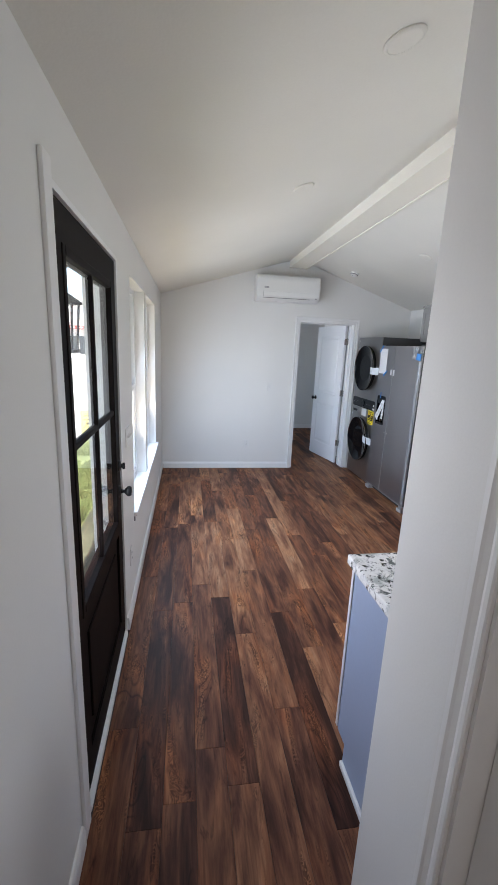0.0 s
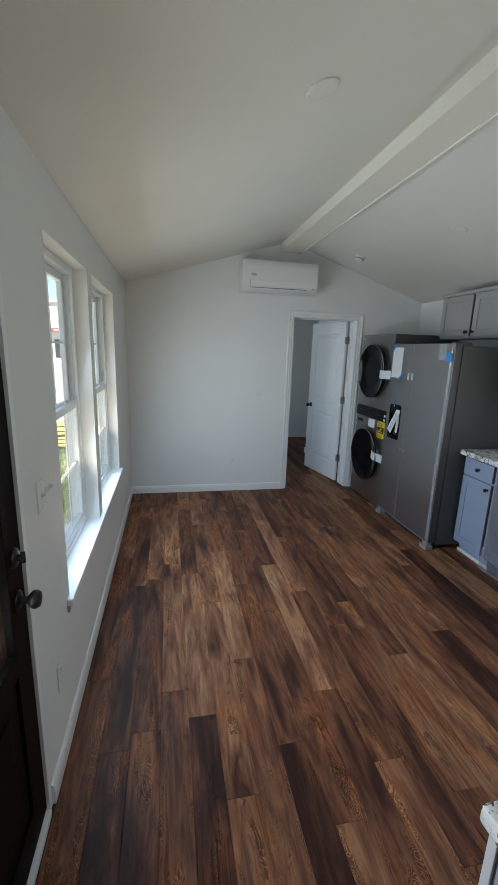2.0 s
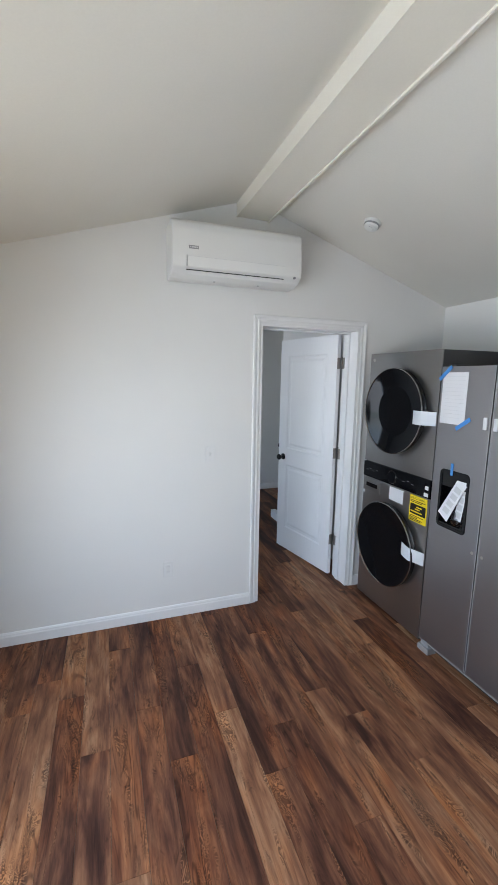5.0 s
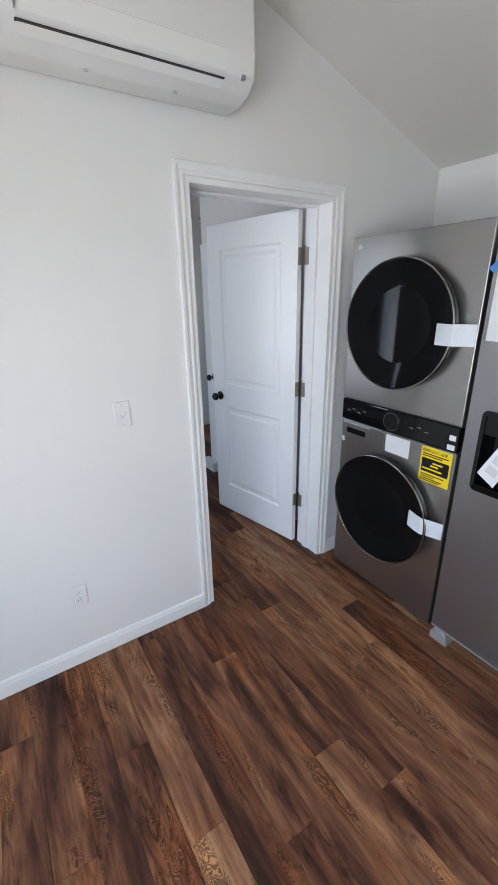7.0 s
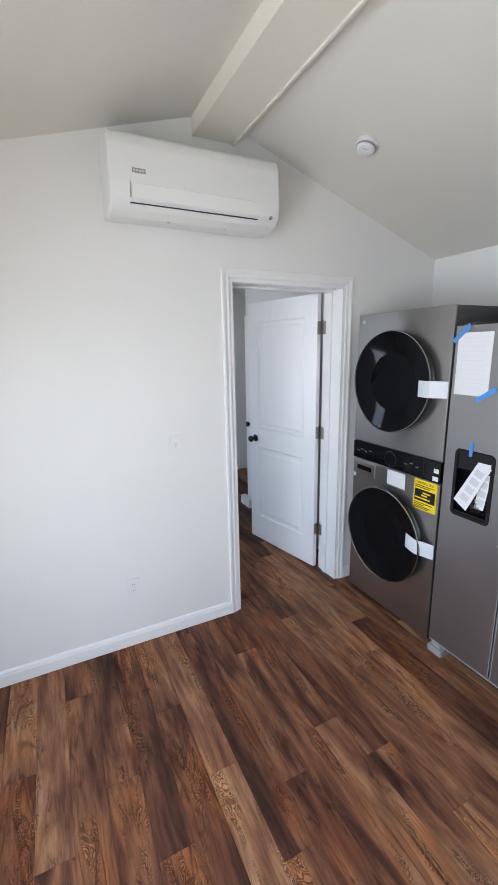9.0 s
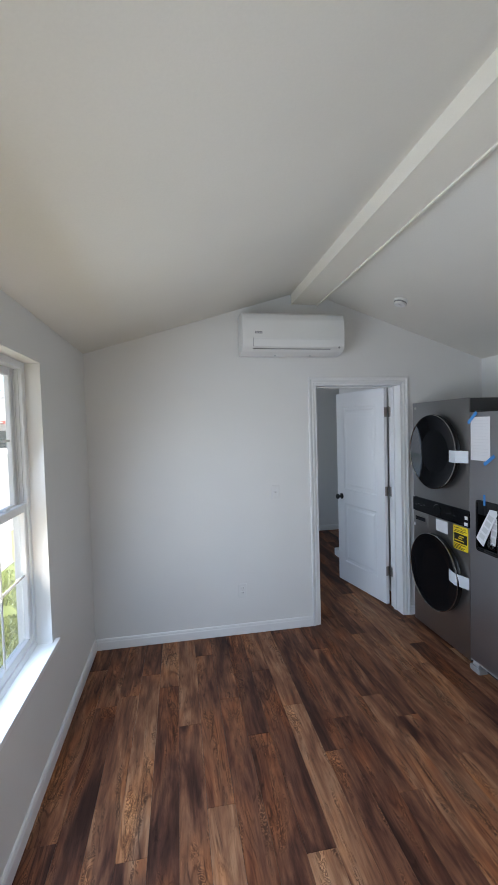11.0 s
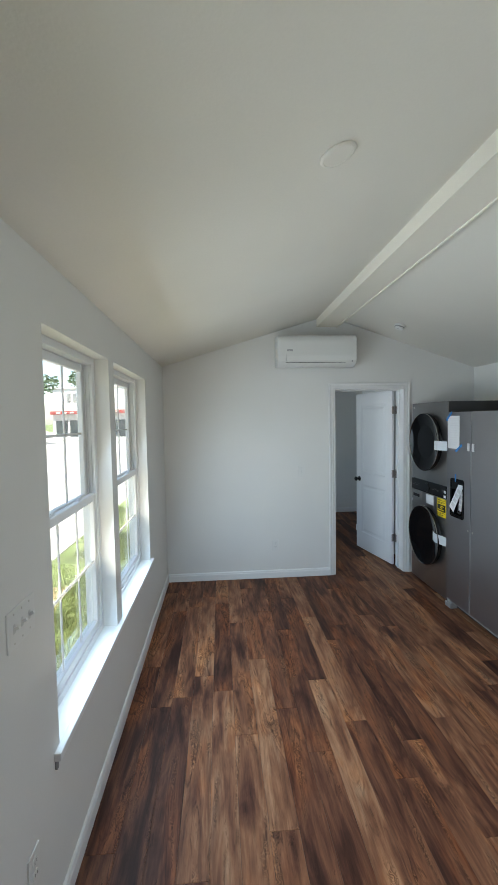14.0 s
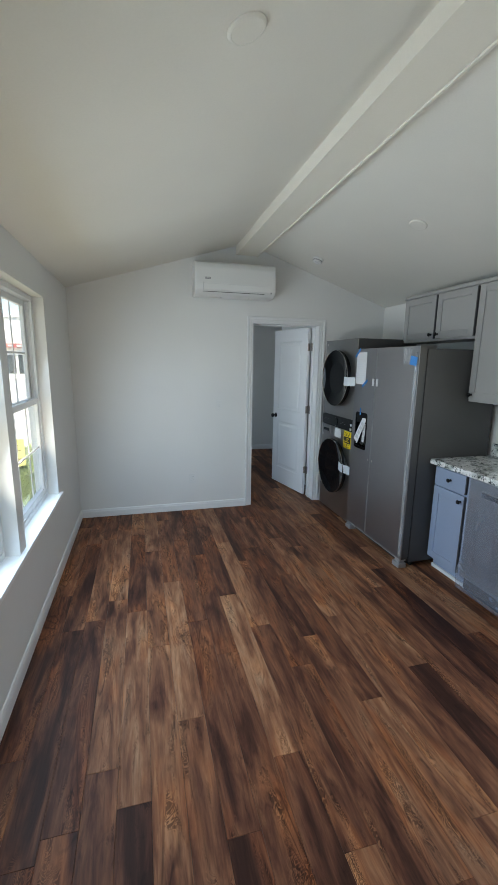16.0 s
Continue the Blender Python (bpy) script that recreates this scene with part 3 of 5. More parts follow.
for z in (0.3, 1.05, 1.75):
    h = part("hinge", lathe([(0.007, -0.05), (0.007, 0.05)], "z", (DXb + 0.006, EY0 - 0.006, z), 12), BLACK, ed, "black hinge", True)
    part("hinge_leaf", bx(DXb, EY0 - 0.03, z - 0.048, DXb + 0.003, EY0 + 0.002, z + 0.048), BLACK, h)
fr = thing("entry_frame", "white painted entry door frame with pale threshold strip", "door frame", kind="structure")
part("jamb", bx(-T, DOOR_Y0 - 0.004, 0, 0.001, EY0 - 0.005, 2.095), TRIM, fr)
part("jamb", bx(-T, EY1 + 0.005, 0, 0.001, DOOR_Y1 + 0.004, 2.095), TRIM, fr)
part("head_jamb", bx(-T, EY0 - 0.005, 2.08, 0.001, EY1 + 0.005, 2.1), TRIM, fr)
part("threshold", bx(-T - 0.06, EY0 - 0.005, -0.02, 0.007, EY1 + 0.005, 0.020, bevel=0.003), TRIM, fr, "pale threshold strip")

# ---- windows ----
def double_hung(name, y0, y1):
    """A white vinyl double-hung window with a grid of bars in each sash."""
    w = thing(name, "white vinyl double-hung window with grid bars, closed", "window", kind="structure")
    xo, xi = -T + 0.005, -T + 0.085       # frame depth
    f = 0.035
    mid = (WZ0 + WZ1) / 2 + 0.0
    for a in ((y0, WZ0, y0 + f, WZ1), (y1 - f, WZ0, y1, WZ1), (y0 + f, WZ0, y1 - f, WZ0 + f), (y0 + f, WZ1 - f, y1 - f, WZ1)):
        part("frame", bx(xo, a[0], a[1], xi, a[2], a[3], bevel=0.004), VINYL, w)
    for y in (y0 + f, y1 - f - 0.008):
        part("track", bx(xo + 0.036, y, WZ0 + f, xo + 0.042, y + 0.008, WZ1 - f), VINYL, w)
        part("track", bx(xo + 0.008, y, mid - 0.02, xo + 0.012, y + 0.010, WZ1 - f), VINYL, w)
        part("track", bx(xo + 0.056, y, mid + 0.03, xo + 0.060, y + 0.014, WZ1 - f), VINYL, w)
        part("track", bx(xi - 0.008, y, mid + 0.03, xi - 0.002, y + 0.008, WZ1 - f), VINYL, w)
    for nm, xa, xb, z0, z1 in (("upper_sash", xo + 0.006, xo + 0.034, mid - 0.02, WZ1 - f), ("lower_sash", xo + 0.044, xo + 0.074, WZ0 + f, mid + 0.022)):
        s = 0.042
        bm = bmesh.new()
        ya, yb = y0 + f + 0.001, y1 - f - 0.001
        for a in ((ya, z0, ya + s, z1), (yb - s, z0, yb, z1), (ya + s, z0, yb - s, z0 + s), (ya + s, z1 - s, yb - s, z1)):
            box(bm, xa, a[0], a[1], xb, a[2], a[3], bevel=0.004, seg=1)
        sash = part(nm, bm, VINYL, w)
        xm = (xa + xb) / 2
        g = part("pane", bx(xm - 0.008, ya + s - 0.004, z0 + s - 0.004, xm - 0.005, yb - s + 0.004, z1 - s + 0.004), GLASS, sash, "clear glass pane")
        g.visible_shadow = False
        for i in (1, 2):
            y = ya + s + (yb - ya - 2 * s) * i / 3
            part("grid_bar", bx(xm - 0.003, y - 0.006, z0 + s, xm + 0.003, y + 0.006, z1 - s), VINYL, sash)
        z = (z0 + z1) / 2
        part("grid_bar", bx(xm - 0.0025, ya + s, z - 0.006, xm + 0.0025, yb - s, z + 0.006), VINYL, sash)
    for y in (y0 + 0.25, y1 - 0.25):
        lk = bx(xi - 0.036, y - 0.026, mid + 0.022, xi - 0.014, y + 0.026, mid + 0.028, bevel=0.003)
        box(lk, xi - 0.03, y - 0.004, mid + 0.026, xi - 0.018, y + 0.022, mid + 0.033, bevel=0.003)
        part("sash_lock", lk, VINYL, w)
    return w


double_hung("window_1", *WIN[0])
double_hung("window_2", *WIN[1])
stool = thing("window_sill", "white painted wooden sill board under both windows", "sill", kind="structure")
part("board", bx(-0.075, WIN[0][0] + 0.001, WZ0 - 0.03, 0.004, WIN[1][1] - 0.001, WZ0 + 0.001), TRIM, stool)
part("nosing", bx(0.0, WIN[0][0] - 0.055, WZ0 - 0.028, 0.026, WIN[1][1] + 0.055, WZ0 + 0.002, bevel=0.005), TRIM, stool)
part("sill_end_mark", bx(0.0005, WIN[0][0] - 0.050, WZ0 - 0.062, 0.010, WIN[0][0] - 0.034, WZ0 - 0.028, bevel=0.003), INK, stool, "small dark mark under sill end")

# ---- appliances ----
def lettering(text, size, at, mat, parent):
    """Flat letters that face -x, reading towards -y."""
    cu = bpy.data.curves.new("lettering", "FONT")
    cu.body, cu.size, cu.extrude = text, size, 0.0004
    tmp = new("lettering", cu)
    me = bpy.data.meshes.new_from_object(tmp)
    bpy.data.objects.remove(tmp)
    me.materials.clear()
    me.materials.append(mat)
    ob = new("lettering", me)
    ob.parent = parent
    ob.matrix_basis = Matrix(((0, 0, -1, at[0]), (-1, 0, 0, at[1]), (0, 1, 0, at[2]), (0, 0, 0, 1)))
    return ob


def laundry_tower():
    x0, y0, y1 = 2.685, -0.797, -0.112
    t = thing("laundry_tower", "dark stainless stacked washer and dryer tower beside fridge", "washer dryer")
    part("cabinet", bx(x0 + 0.010, y0 + 0.004, 0.02, 3.42, y1 - 0.004, 1.888, bevel=0.004), STEELSIDE, t, "dark grey painted cabinet")
    part("upper_front", bx(x0, y0, 1.098, x0 + 0.012, y1, 1.89, bevel=0.004), STEEL, t)
    part("lower_front", bx(x0, y0, 0.03, x0 + 0.012, y1, 0.972, bevel=0.004), STEEL, t)
    pan = part("control_panel", bx(x0 - 0.006, y0, 0.978, x0 + 0.03, y1, 1.092, bevel=0.006), GLOSSBLACK, t, "gloss black control panel")
    yc = (y0 + y1) / 2 + 0.01
    part("dial", lathe([(0.043, 0.0), (0.043, -0.005), (0.041, -0.007), (0.004, -0.0065)], "x", (x0 - 0.005, yc, 1.035), 36), GLOSSBLACK, pan, "", True)
    part("dial_ring", lathe([(0.046, 0.0), (0.046, -0.003), (0.0435, -0.003), (0.0435, 0.0)], "x", (x0 - 0.0055, yc, 1.035), 36), RIM, pan, "thin grey ring round dial", True)
    for i, y in enumerate((-0.16, -0.195, -0.23, -0.27, -0.56, -0.60, -0.64)):
        part("marking", bx(x0 - 0.0068, y - 0.012, 1.03 + 0.012 * (i % 2), x0 - 0.0055, y + 0.008, 1.034 + 0.012 * (i % 2)), INK, pan)
    for z, w in ((1.042, 0.03), (0.998, 0.035)):
        part("sticker", bx(x0 - 0.0075, y0 + 0.012, z - 0.012, x0 - 0.006, y0 + 0.012 + w, z + 0.012), PAPER, pan, "small white sticker")
    for zc, r in ((1.495, 0.292), (0.548, 0.300)):
        yd = yc + 0.012
        d = part("door", lathe([(r - 0.014, 0.0), (r - 0.004, -0.012), (r, -0.040), (r - 0.002, -0.046), (r - 0.010, -0.0462), (r - 0.011, -0.012)], "x", (x0, yd, zc), 64), GLOSSBLACK, t, "round black door with thin bright rim", True)
        part("rim", lathe([(r - 0.0108, -0.016), (r - 0.001, -0.0455), (r - 0.002, -0.050), (r - 0.006, -0.051), (r - 0.009, -0.046), (r - 0.0105, -0.018)], "x", (x0, yd, zc), 64), RIM, d, "thin bright metal rim", True)
        part("door_glass", lathe([(r - 0.0115, -0.020), (r - 0.0115, -0.046)] + [((r - 0.0115) * q / 12 + 0.002, -0.006 - 0.040 * (q / 12) ** 2) for q in range(12, -1, -1)], "x", (x0, yd, zc), 64), BOWL, d, "dished black glass", True)
    dr = part("detergent_drawer", bx(x0 - 0.005, y1 - 0.205, 0.872, x0 + 0.01, y1 - 0.012, 0.962, bevel=0.005), STEEL, t)
    part("drawer_slot", bx(x0 - 0.0065, y1 - 0.175, 0.905, x0 - 0.004, y1 - 0.045, 0.935), GLOSSBLACK, dr)
    lab = part("energy_label", bx(x0 - 0.002, y0 + 0.016, 0.795, x0 - 0.0005, y0 + 0.168, 0.968), YELLOW, t, "yellow and black energy label")
    part("label_block", bx(x0 - 0.003, y0 + 0.024, 0.845, x0 - 0.0018, y0 + 0.160, 0.912), BLACK, lab)
    lettering("ENERGYGUIDE", 0.0185, (x0 - 0.0022, y0 + 0.161, 0.944), BLACK, lab)
    for k, (z, w) in enumerate(((0.934, 0.13), (0.924, 0.10), (0.832, 0.12), (0.822, 0.07), (0.812, 0.11), (0.803, 0.10))):
        part("label_line", bx(x0 - 0.003, y0 + 0.160 - w, z - 0.0022, x0 - 0.0018, y0 + 0.160, z + 0.0022), BLACK, lab)
    for z, ya, w in ((0.895, 0.03, 0.05), (0.880, 0.05, 0.04), (0.862, 0.03, 0.10)):
        part("label_figure", bx(x0 - 0.0036, y0 + 0.024 + ya, z - 0.004, x0 - 0.003, y0 + 0.024 + ya + w, z + 0.004), YELLOW, lab)
    part("notice", bx(x0 - 0.0025, y0 + 0.235, 0.872, x0 - 0.001, y0 + 0.375, 0.965), PAPER, t, "white paper notice")
    part("panel_badge", lathe([(0.012, 0), (0.012, -0.003), (0.009, -0.004)], "x", (x0, y1 - 0.045, 1.845), 20), CHROME, t)
    for zc, dy in ((1.475, 0.0), (0.60, 0.012)):
        tape = bmesh.new()
        pts = [(x0 - 0.047, y0 + 0.150 + dy), (x0 - 0.054, y0 + 0.110 + dy), (x0 - 0.054, y0 + 0.075 + dy), (x0 - 0.030, y0 + 0.045 + dy), (x0 - 0.003, y0 + 0.004)]
        prev = None
        for i, (x, y) in enumerate(pts):
            cur = [tape.verts.new((x + q, y, zc + s * 0.043 - (0.006 * i if zc < 1 else 0))) for q in (0, -0.0012) for s in (-1, 1)]
            if prev:
                for a, b in ((0, 1), (1, 3), (3, 2), (2, 0)):
                    tape.faces.new((prev[a], prev[b], cur[b], cur[a]))
            prev = cur
        part("shipping_tape", tape, TAPE, t, "white foam shipping tape")
    part("sticker", bx(x0 - 0.0015, y1 - 0.026, 0.845, x0, y1 - 0.006, 0.87), PAPER, t, "small white sticker")
    vent = part("filter_flap", bx(x0 - 0.002, y1 - 0.13, 0.19, x0 + 0.004, y1 - 0.03, 0.27, bevel=0.003), STEEL, t)
    for y in (y0 + 0.06, y1 - 0.06):
        for x in (x0 + 0.07, 3.36):
            part("foot", lathe([(0.022, 0.0), (0.022, 0.012), (0.012, 0.014), (0.012, 0.022)], "z", (x, y, 0.0), 16), RUBBER, t)
    return t


BOWL = material("smoked_bowl_glass", (0.006, 0.006, 0.007), 0.05, stain=0.1, spec=0.14)
RIM = material("dark_chrome", (0.42, 0.41, 0.40), 0.22, metal=1.0, grain=0.03)
TAPE = material("translucent_tape", (0.62, 0.65, 0.69), 0.45, stain=0.03)
laundry_tower()


def refrigerator():
    x0, y0, y1, zt = 2.665, -1.742, -0.825, 1.785
    ym = -1.18
    t = thing("refrigerator", "dark stainless side-by-side refrigerator with tape and papers still on", "refrigerator")
    part("cabinet", bx(x0 + 0.075, y0 + 0.004, 0.045, 3.40, y1 - 0.004, zt - 0.018, bevel=0.006), STEELSIDE, t, "dark grey painted cabinet")
    # freezer door with a dispenser recess
    dz0, dz1, dy0, dy1 = 0.865, 1.185, -1.075, -0.895
    a, b = ym + 0.004, y1
    bm, core = bmesh.new(), bmesh.new()
    for q in ((a, 0.075, b, dz0), (a, dz1, b, zt), (a, dz0, dy0, dz1), (dy1, dz0, b, dz1)):
        box(bm, x0, q[0], q[1], x0 + 0.005, q[2], q[3])
        box(core, x0 + 0.005, q[0] + 0.001, q[1] + 0.001, x0 + 0.066, q[2] - 0.001, q[3] - 0.001)
    left = part("freezer_door", bm, FRIDGE, t)
    part("door_core", core, STEELSIDE, left, "dark grey door edge")
    rec = part("dispenser", bx(x0 + 0.052, dy0, dz0, x0 + 0.064, dy1, dz1), GLOSSBLACK, left, "gloss black ice and water dispenser")
    part("dispenser_rim", bx(x0 - 0.001, dy0, dz0, x0 + 0.05, dy0 + 0.006, dz1, bevel=0.002), GLOSSBLACK, left)
    part("dispenser_rim", bx(x0 - 0.001, dy1 - 0.006, dz0, x0 + 0.05, dy1, dz1, bevel=0.002), GLOSSBLACK, left)
    part("dispenser_top", bx(x0 - 0.001, dy0 + 0.006, dz1 - 0.085, x0 + 0.05, dy1 - 0.006, dz1, bevel=0.002), GLOSSBLACK, left)
    part("dispenser_tray", bx(x0 - 0.001, dy0 + 0.006, dz0, x0 + 0.05, dy1 - 0.006, dz0 + 0.016, bevel=0.002), GLOSSBLACK, left)
    bezel = bmesh.new()
    rings = [[], [], [], []]
    for cy, cz, a0 in ((dy1 - 0.012, dz1 - 0.012, 0), (dy0 + 0.012, dz1 - 0.012, 90), (dy0 + 0.012, dz0 + 0.012, 180), (dy1 - 0.012, dz0 + 0.012, 270)):
        for k in range(6):
            c, s = math.cos(radians(a0 + 18 * k)), math.sin(radians(a0 + 18 * k))
            for ring, rad, x in zip(rings, (0.026, 0.024, 0.008, 0.006), (x0 - 0.0002, x0 - 0.0035, x0 - 0.0035, x0 + 0.004)):
                ring.append(bezel.verts.new((x, cy + rad * c, cz + rad * s)))
    for p, q in zip(rings, rings[1:]):
        for k in range(24):
            bezel.faces.new((p[k], p[(k + 1) % 24], q[(k + 1) % 24], q[k]))
    part("dispenser_bezel", bezel, GLOSSBLACK, left, "rounded gloss black bezel")
    part("paddle", bx(x0 + 0.03, (dy0 + dy1) / 2 - 0.025, dz0 + 0.09, x0 + 0.04, (dy0 + dy1) / 2 + 0.025, dz0 + 0.22, bevel=0.004), BLACK, left)
    right = part("fridge_door", bx(x0, y0, 0.075, x0 + 0.006, ym - 0.004, zt, bevel=0.002), FRIDGE, t)
    part("door_core", bx(x0 + 0.005, y0 + 0.001, 0.076, x0 + 0.066, ym - 0.005, zt - 0.001, bevel=0.003), STEELSIDE, right, "dark grey door edge")
    for y, s in ((ym + 0.004, 1), (ym - 0.004, -1)):
        part("edge_trim", bx(x0 - 0.0015, min(y, y + s * 0.004), 0.078, x0 + 0.02, max(y, y + s * 0.004), zt - 0.003), CHROMEDARK, t, "bright door edge trim")
    part("gasket", bx(x0 + 0.066, y0 + 0.01, 0.08, x0 + 0.076, y1 - 0.01, zt - 0.02), RUBBER, t)
    part("kick_grille", bx(x0 + 0.05, y0 + 0.02, 0.012, x0 + 0.075, y1 - 0.02, 0.068, bevel=0.004), RUBBER, t)
    part("bottom_trim", bx(x0 - 0.001, y0 + 0.002, 0.066, x0 + 0.05, y1 - 0.002, 0.074), CHROMEDARK, t, "bright trim under doors")
    for y in (y0 + 0.05, y1 - 0.05):
        f = bx(x0 - 0.012, y - 0.045, 0.0, x0 + 0.06, y + 0.045, 0.04, bevel=0.006)
        box(f, x0 + 0.0, y - 0.03, 0.04, x0 + 0.05, y + 0.03, 0.064, bevel=0.004)
        part("levelling_foot", f, CHROMEDARK, t, "grey levelling foot cover")
        part("roller", lathe([(0.02, -0.02), (0.02, 0.02)], "y", (x0 + 0.12, y, 0.022), 16), RUBBER, t)
        part("top_hinge", bx(x0 + 0.02, y - 0.03, zt - 0.02, x0 + 0.16, y + 0.03, zt + 0.012, bevel=0.005), STEELSIDE, t)
        part("rear_roller", lathe([(0.02, -0.02), (0.02, 0.02)], "y", (3.3, y, 0.022), 16), RUBBER, t)
    part("back_frame", bx(3.2, y0 + 0.02, 0.02, 3.38, y1 - 0.02, 0.05), RUBBER, t)
    for y in (ym + 0.032, ym - 0.03):
        part("clip", bx(x0 - 0.010, y - 0.012, 1.455, x0, y + 0.010, 1.52, bevel=0.003), PAPER, t, "white plastic shipping clip")
        part("badge", lathe([(0.009, 0), (0.009, -0.002)], "x", (x0, y, 0.78), 14), CHROME, t)
    sheet = part("notice", bx(x0 - 0.003, -1.015, 1.462, x0 - 0.0015, -0.842, 1.752), PAPER, t, "printed paper sheet taped on door")
    for i in range(12):
        part("text_line", bx(x0 - 0.0036, -1.0 + 0.02 * (i % 3 == 2), 1.728 - i * 0.021, x0 - 0.003, -0.865, 1.7305 - i * 0.021), FAINT, sheet)
    for y, z, rx in ((-0.858, 1.748, 42), (-1.008, 1.47, 35)):
        tp = part("blue_tape", bx(-0.001, -0.055, -0.011, 0.0, 0.055, 0.011), BLUETAPE, t, "blue masking tape")
        tp.matrix_basis = pose(x0 - 0.0038, y, z, -rx)
    film = bmesh.new()
    film_strip(film, x0 - 0.006, y0 + 0.024, 0.10, 1.74, 0.038)
    f = part("film", film, FILMWHITE, t, "wrinkled clear protective film strip")
    tp = part("blue_tape", bx(-0.0012, -0.045, -0.032, 0.0, 0.035, 0.034), BLUETAPE, t, "blue masking tape")
    tp.matrix_basis = pose(x0 - 0.012, y0 + 0.052, 1.675, 8)
    loose = bmesh.new()
    film_strip(loose, x0 - 0.010, y0 + 0.125, 1.655, 1.772, 0.11)
    part("film", loose, FILMWHITE, t, "crumpled clear film at door top")
    tag = bmesh.new()
    prism([(-0.040, -0.14), (0.042, -0.13), (0.036, 0.125), (-0.034, 0.12)], "x", -0.0012, 0.0, tag)
    hang = part("barcode_tag", tag, PAPER, t, "white barcode tag hanging in dispenser")
    hang.matrix_basis = pose(x0 - 0.014, -1.005, 1.05, 22, 8, 0)
    for i in range(4):
        part("bar", bx(-0.0018, -0.022, -0.105 + 0.046 * i, -0.0013, 0.024, -0.072 + 0.046 * i), TEXT, hang)
    back = part("tag_leaf", prism([(-0.024, -0.11), (0.024, -0.115), (0.026, 0.10), (-0.024, 0.10)], "x", -0.0012, 0.0), PAPER, hang)
    back.matrix_basis = pose(0.016, -0.042, 0.004, -16, -6, 0)
    for i in range(4):
        part("bar", bx(-0.0018, -0.018, -0.095 + 0.045 * i, -0.0013, 0.018, -0.062 + 0.045 * i), TEXT, back)
    tp = part("blue_tape", bx(-0.001, -0.009, -0.035, 0.0, 0.009, 0.035), BLUETAPE, t, "blue masking tape")
    tp.matrix_basis = pose(x0 - 0.004, -0.965, 1.205, 0)
    crumple(t, x0 + 0.02, -1.02, 0.935)
    return t


def film_strip(bm, x, y, z0, z1, w):
    """A loose strip of film with ripples."""
    rows = []
    n = 26
    for i in range(n + 1):
        z = z0 + (z1 - z0) * i / n
        row = []
        for j in range(4):
            off = 0.004 * noise.noise(Vector((j * 0.7, z * 7, 3.1)))
            row.append(bm.verts.new((x + off + 0.002 * (j % 2), y + w * (j / 3 - 0.5) + 0.006 * noise.noise(Vector((1.3, z * 4, j))), z)))
        rows.append(row)
    for a, b in zip(rows, rows[1:]):
        for j in range(3):
            bm.faces.new((a[j], a[j + 1], b[j + 1], b[j]))
    bmesh.ops.solidify(bm, geom=bm.faces[:], thickness=0.0006)


def crumple(parent, x, y, z):
    bm = bmesh.new()
    bmesh.ops.create_icosphere(bm, subdivisions=3, radius=0.05)
    for v in bm.verts:
        n = noise.noise(v.co * 38) * 0.45 + noise.noise(v.co * 90) * 0.3
        v.co = Vector((v.co.x * 0.5, v.co.y, v.co.z * 1.1)) * (1 + n)
        v.co += Vector((x, y, z))
    part("plastic_bag", bm, BAG, parent, "crumpled clear plastic bag")


CHROMEDARK = material("grey_plastic", (0.42, 0.42, 0.43), 0.35, metal=0.4, stain=0.05)
BAG = glass_material("bag_plastic", (0.45, 0.45, 0.47), 0.1, 0.12)
FILMWHITE = film_material("film_sheet", (0.75, 0.76, 0.78), 0.4)
refrigerator()


# ---- kitchen ----
def shaker(bm, y0, z0, y1, z1, x, rail=0.055, thick=0.019):
    """A framed door or drawer front whose face looks to -x at x."""
    box(bm, x, y0, z0, x + thick, y0 + rail, z1, bevel=0.0015, seg=1)
    box(bm, x, y1 - rail, z0, x + thick, y1, z1, bevel=0.0015, seg=1)
    box(bm, x, y0 + rail, z0, x + thick, y1 - rail, z0 + rail, bevel=0.0015, seg=1)
    box(bm, x, y0 + rail, z1 - rail, x + thick, y1 - rail, z1, bevel=0.0015, seg=1)
    box(bm, x + 0.008, y0 + rail - 0.003, z0 + rail - 0.003, x + thick - 0.003, y1 - rail + 0.003, z1 - rail + 0.003)
    return bm


def pull(parent, x, y, z, axis="x"):
    s = -1
    prof = [(0.009, 0.0), (0.007, 0.006), (0.006, 0.014), (0.013, 0.019), (0.016, 0.024), (0.014, 0.029), (0.005, 0.031)]
    return part("knob", lathe([(r, s * h) for r, h in prof], axis, (x, y, z), 20), BLACK, parent, "black round knob", True)


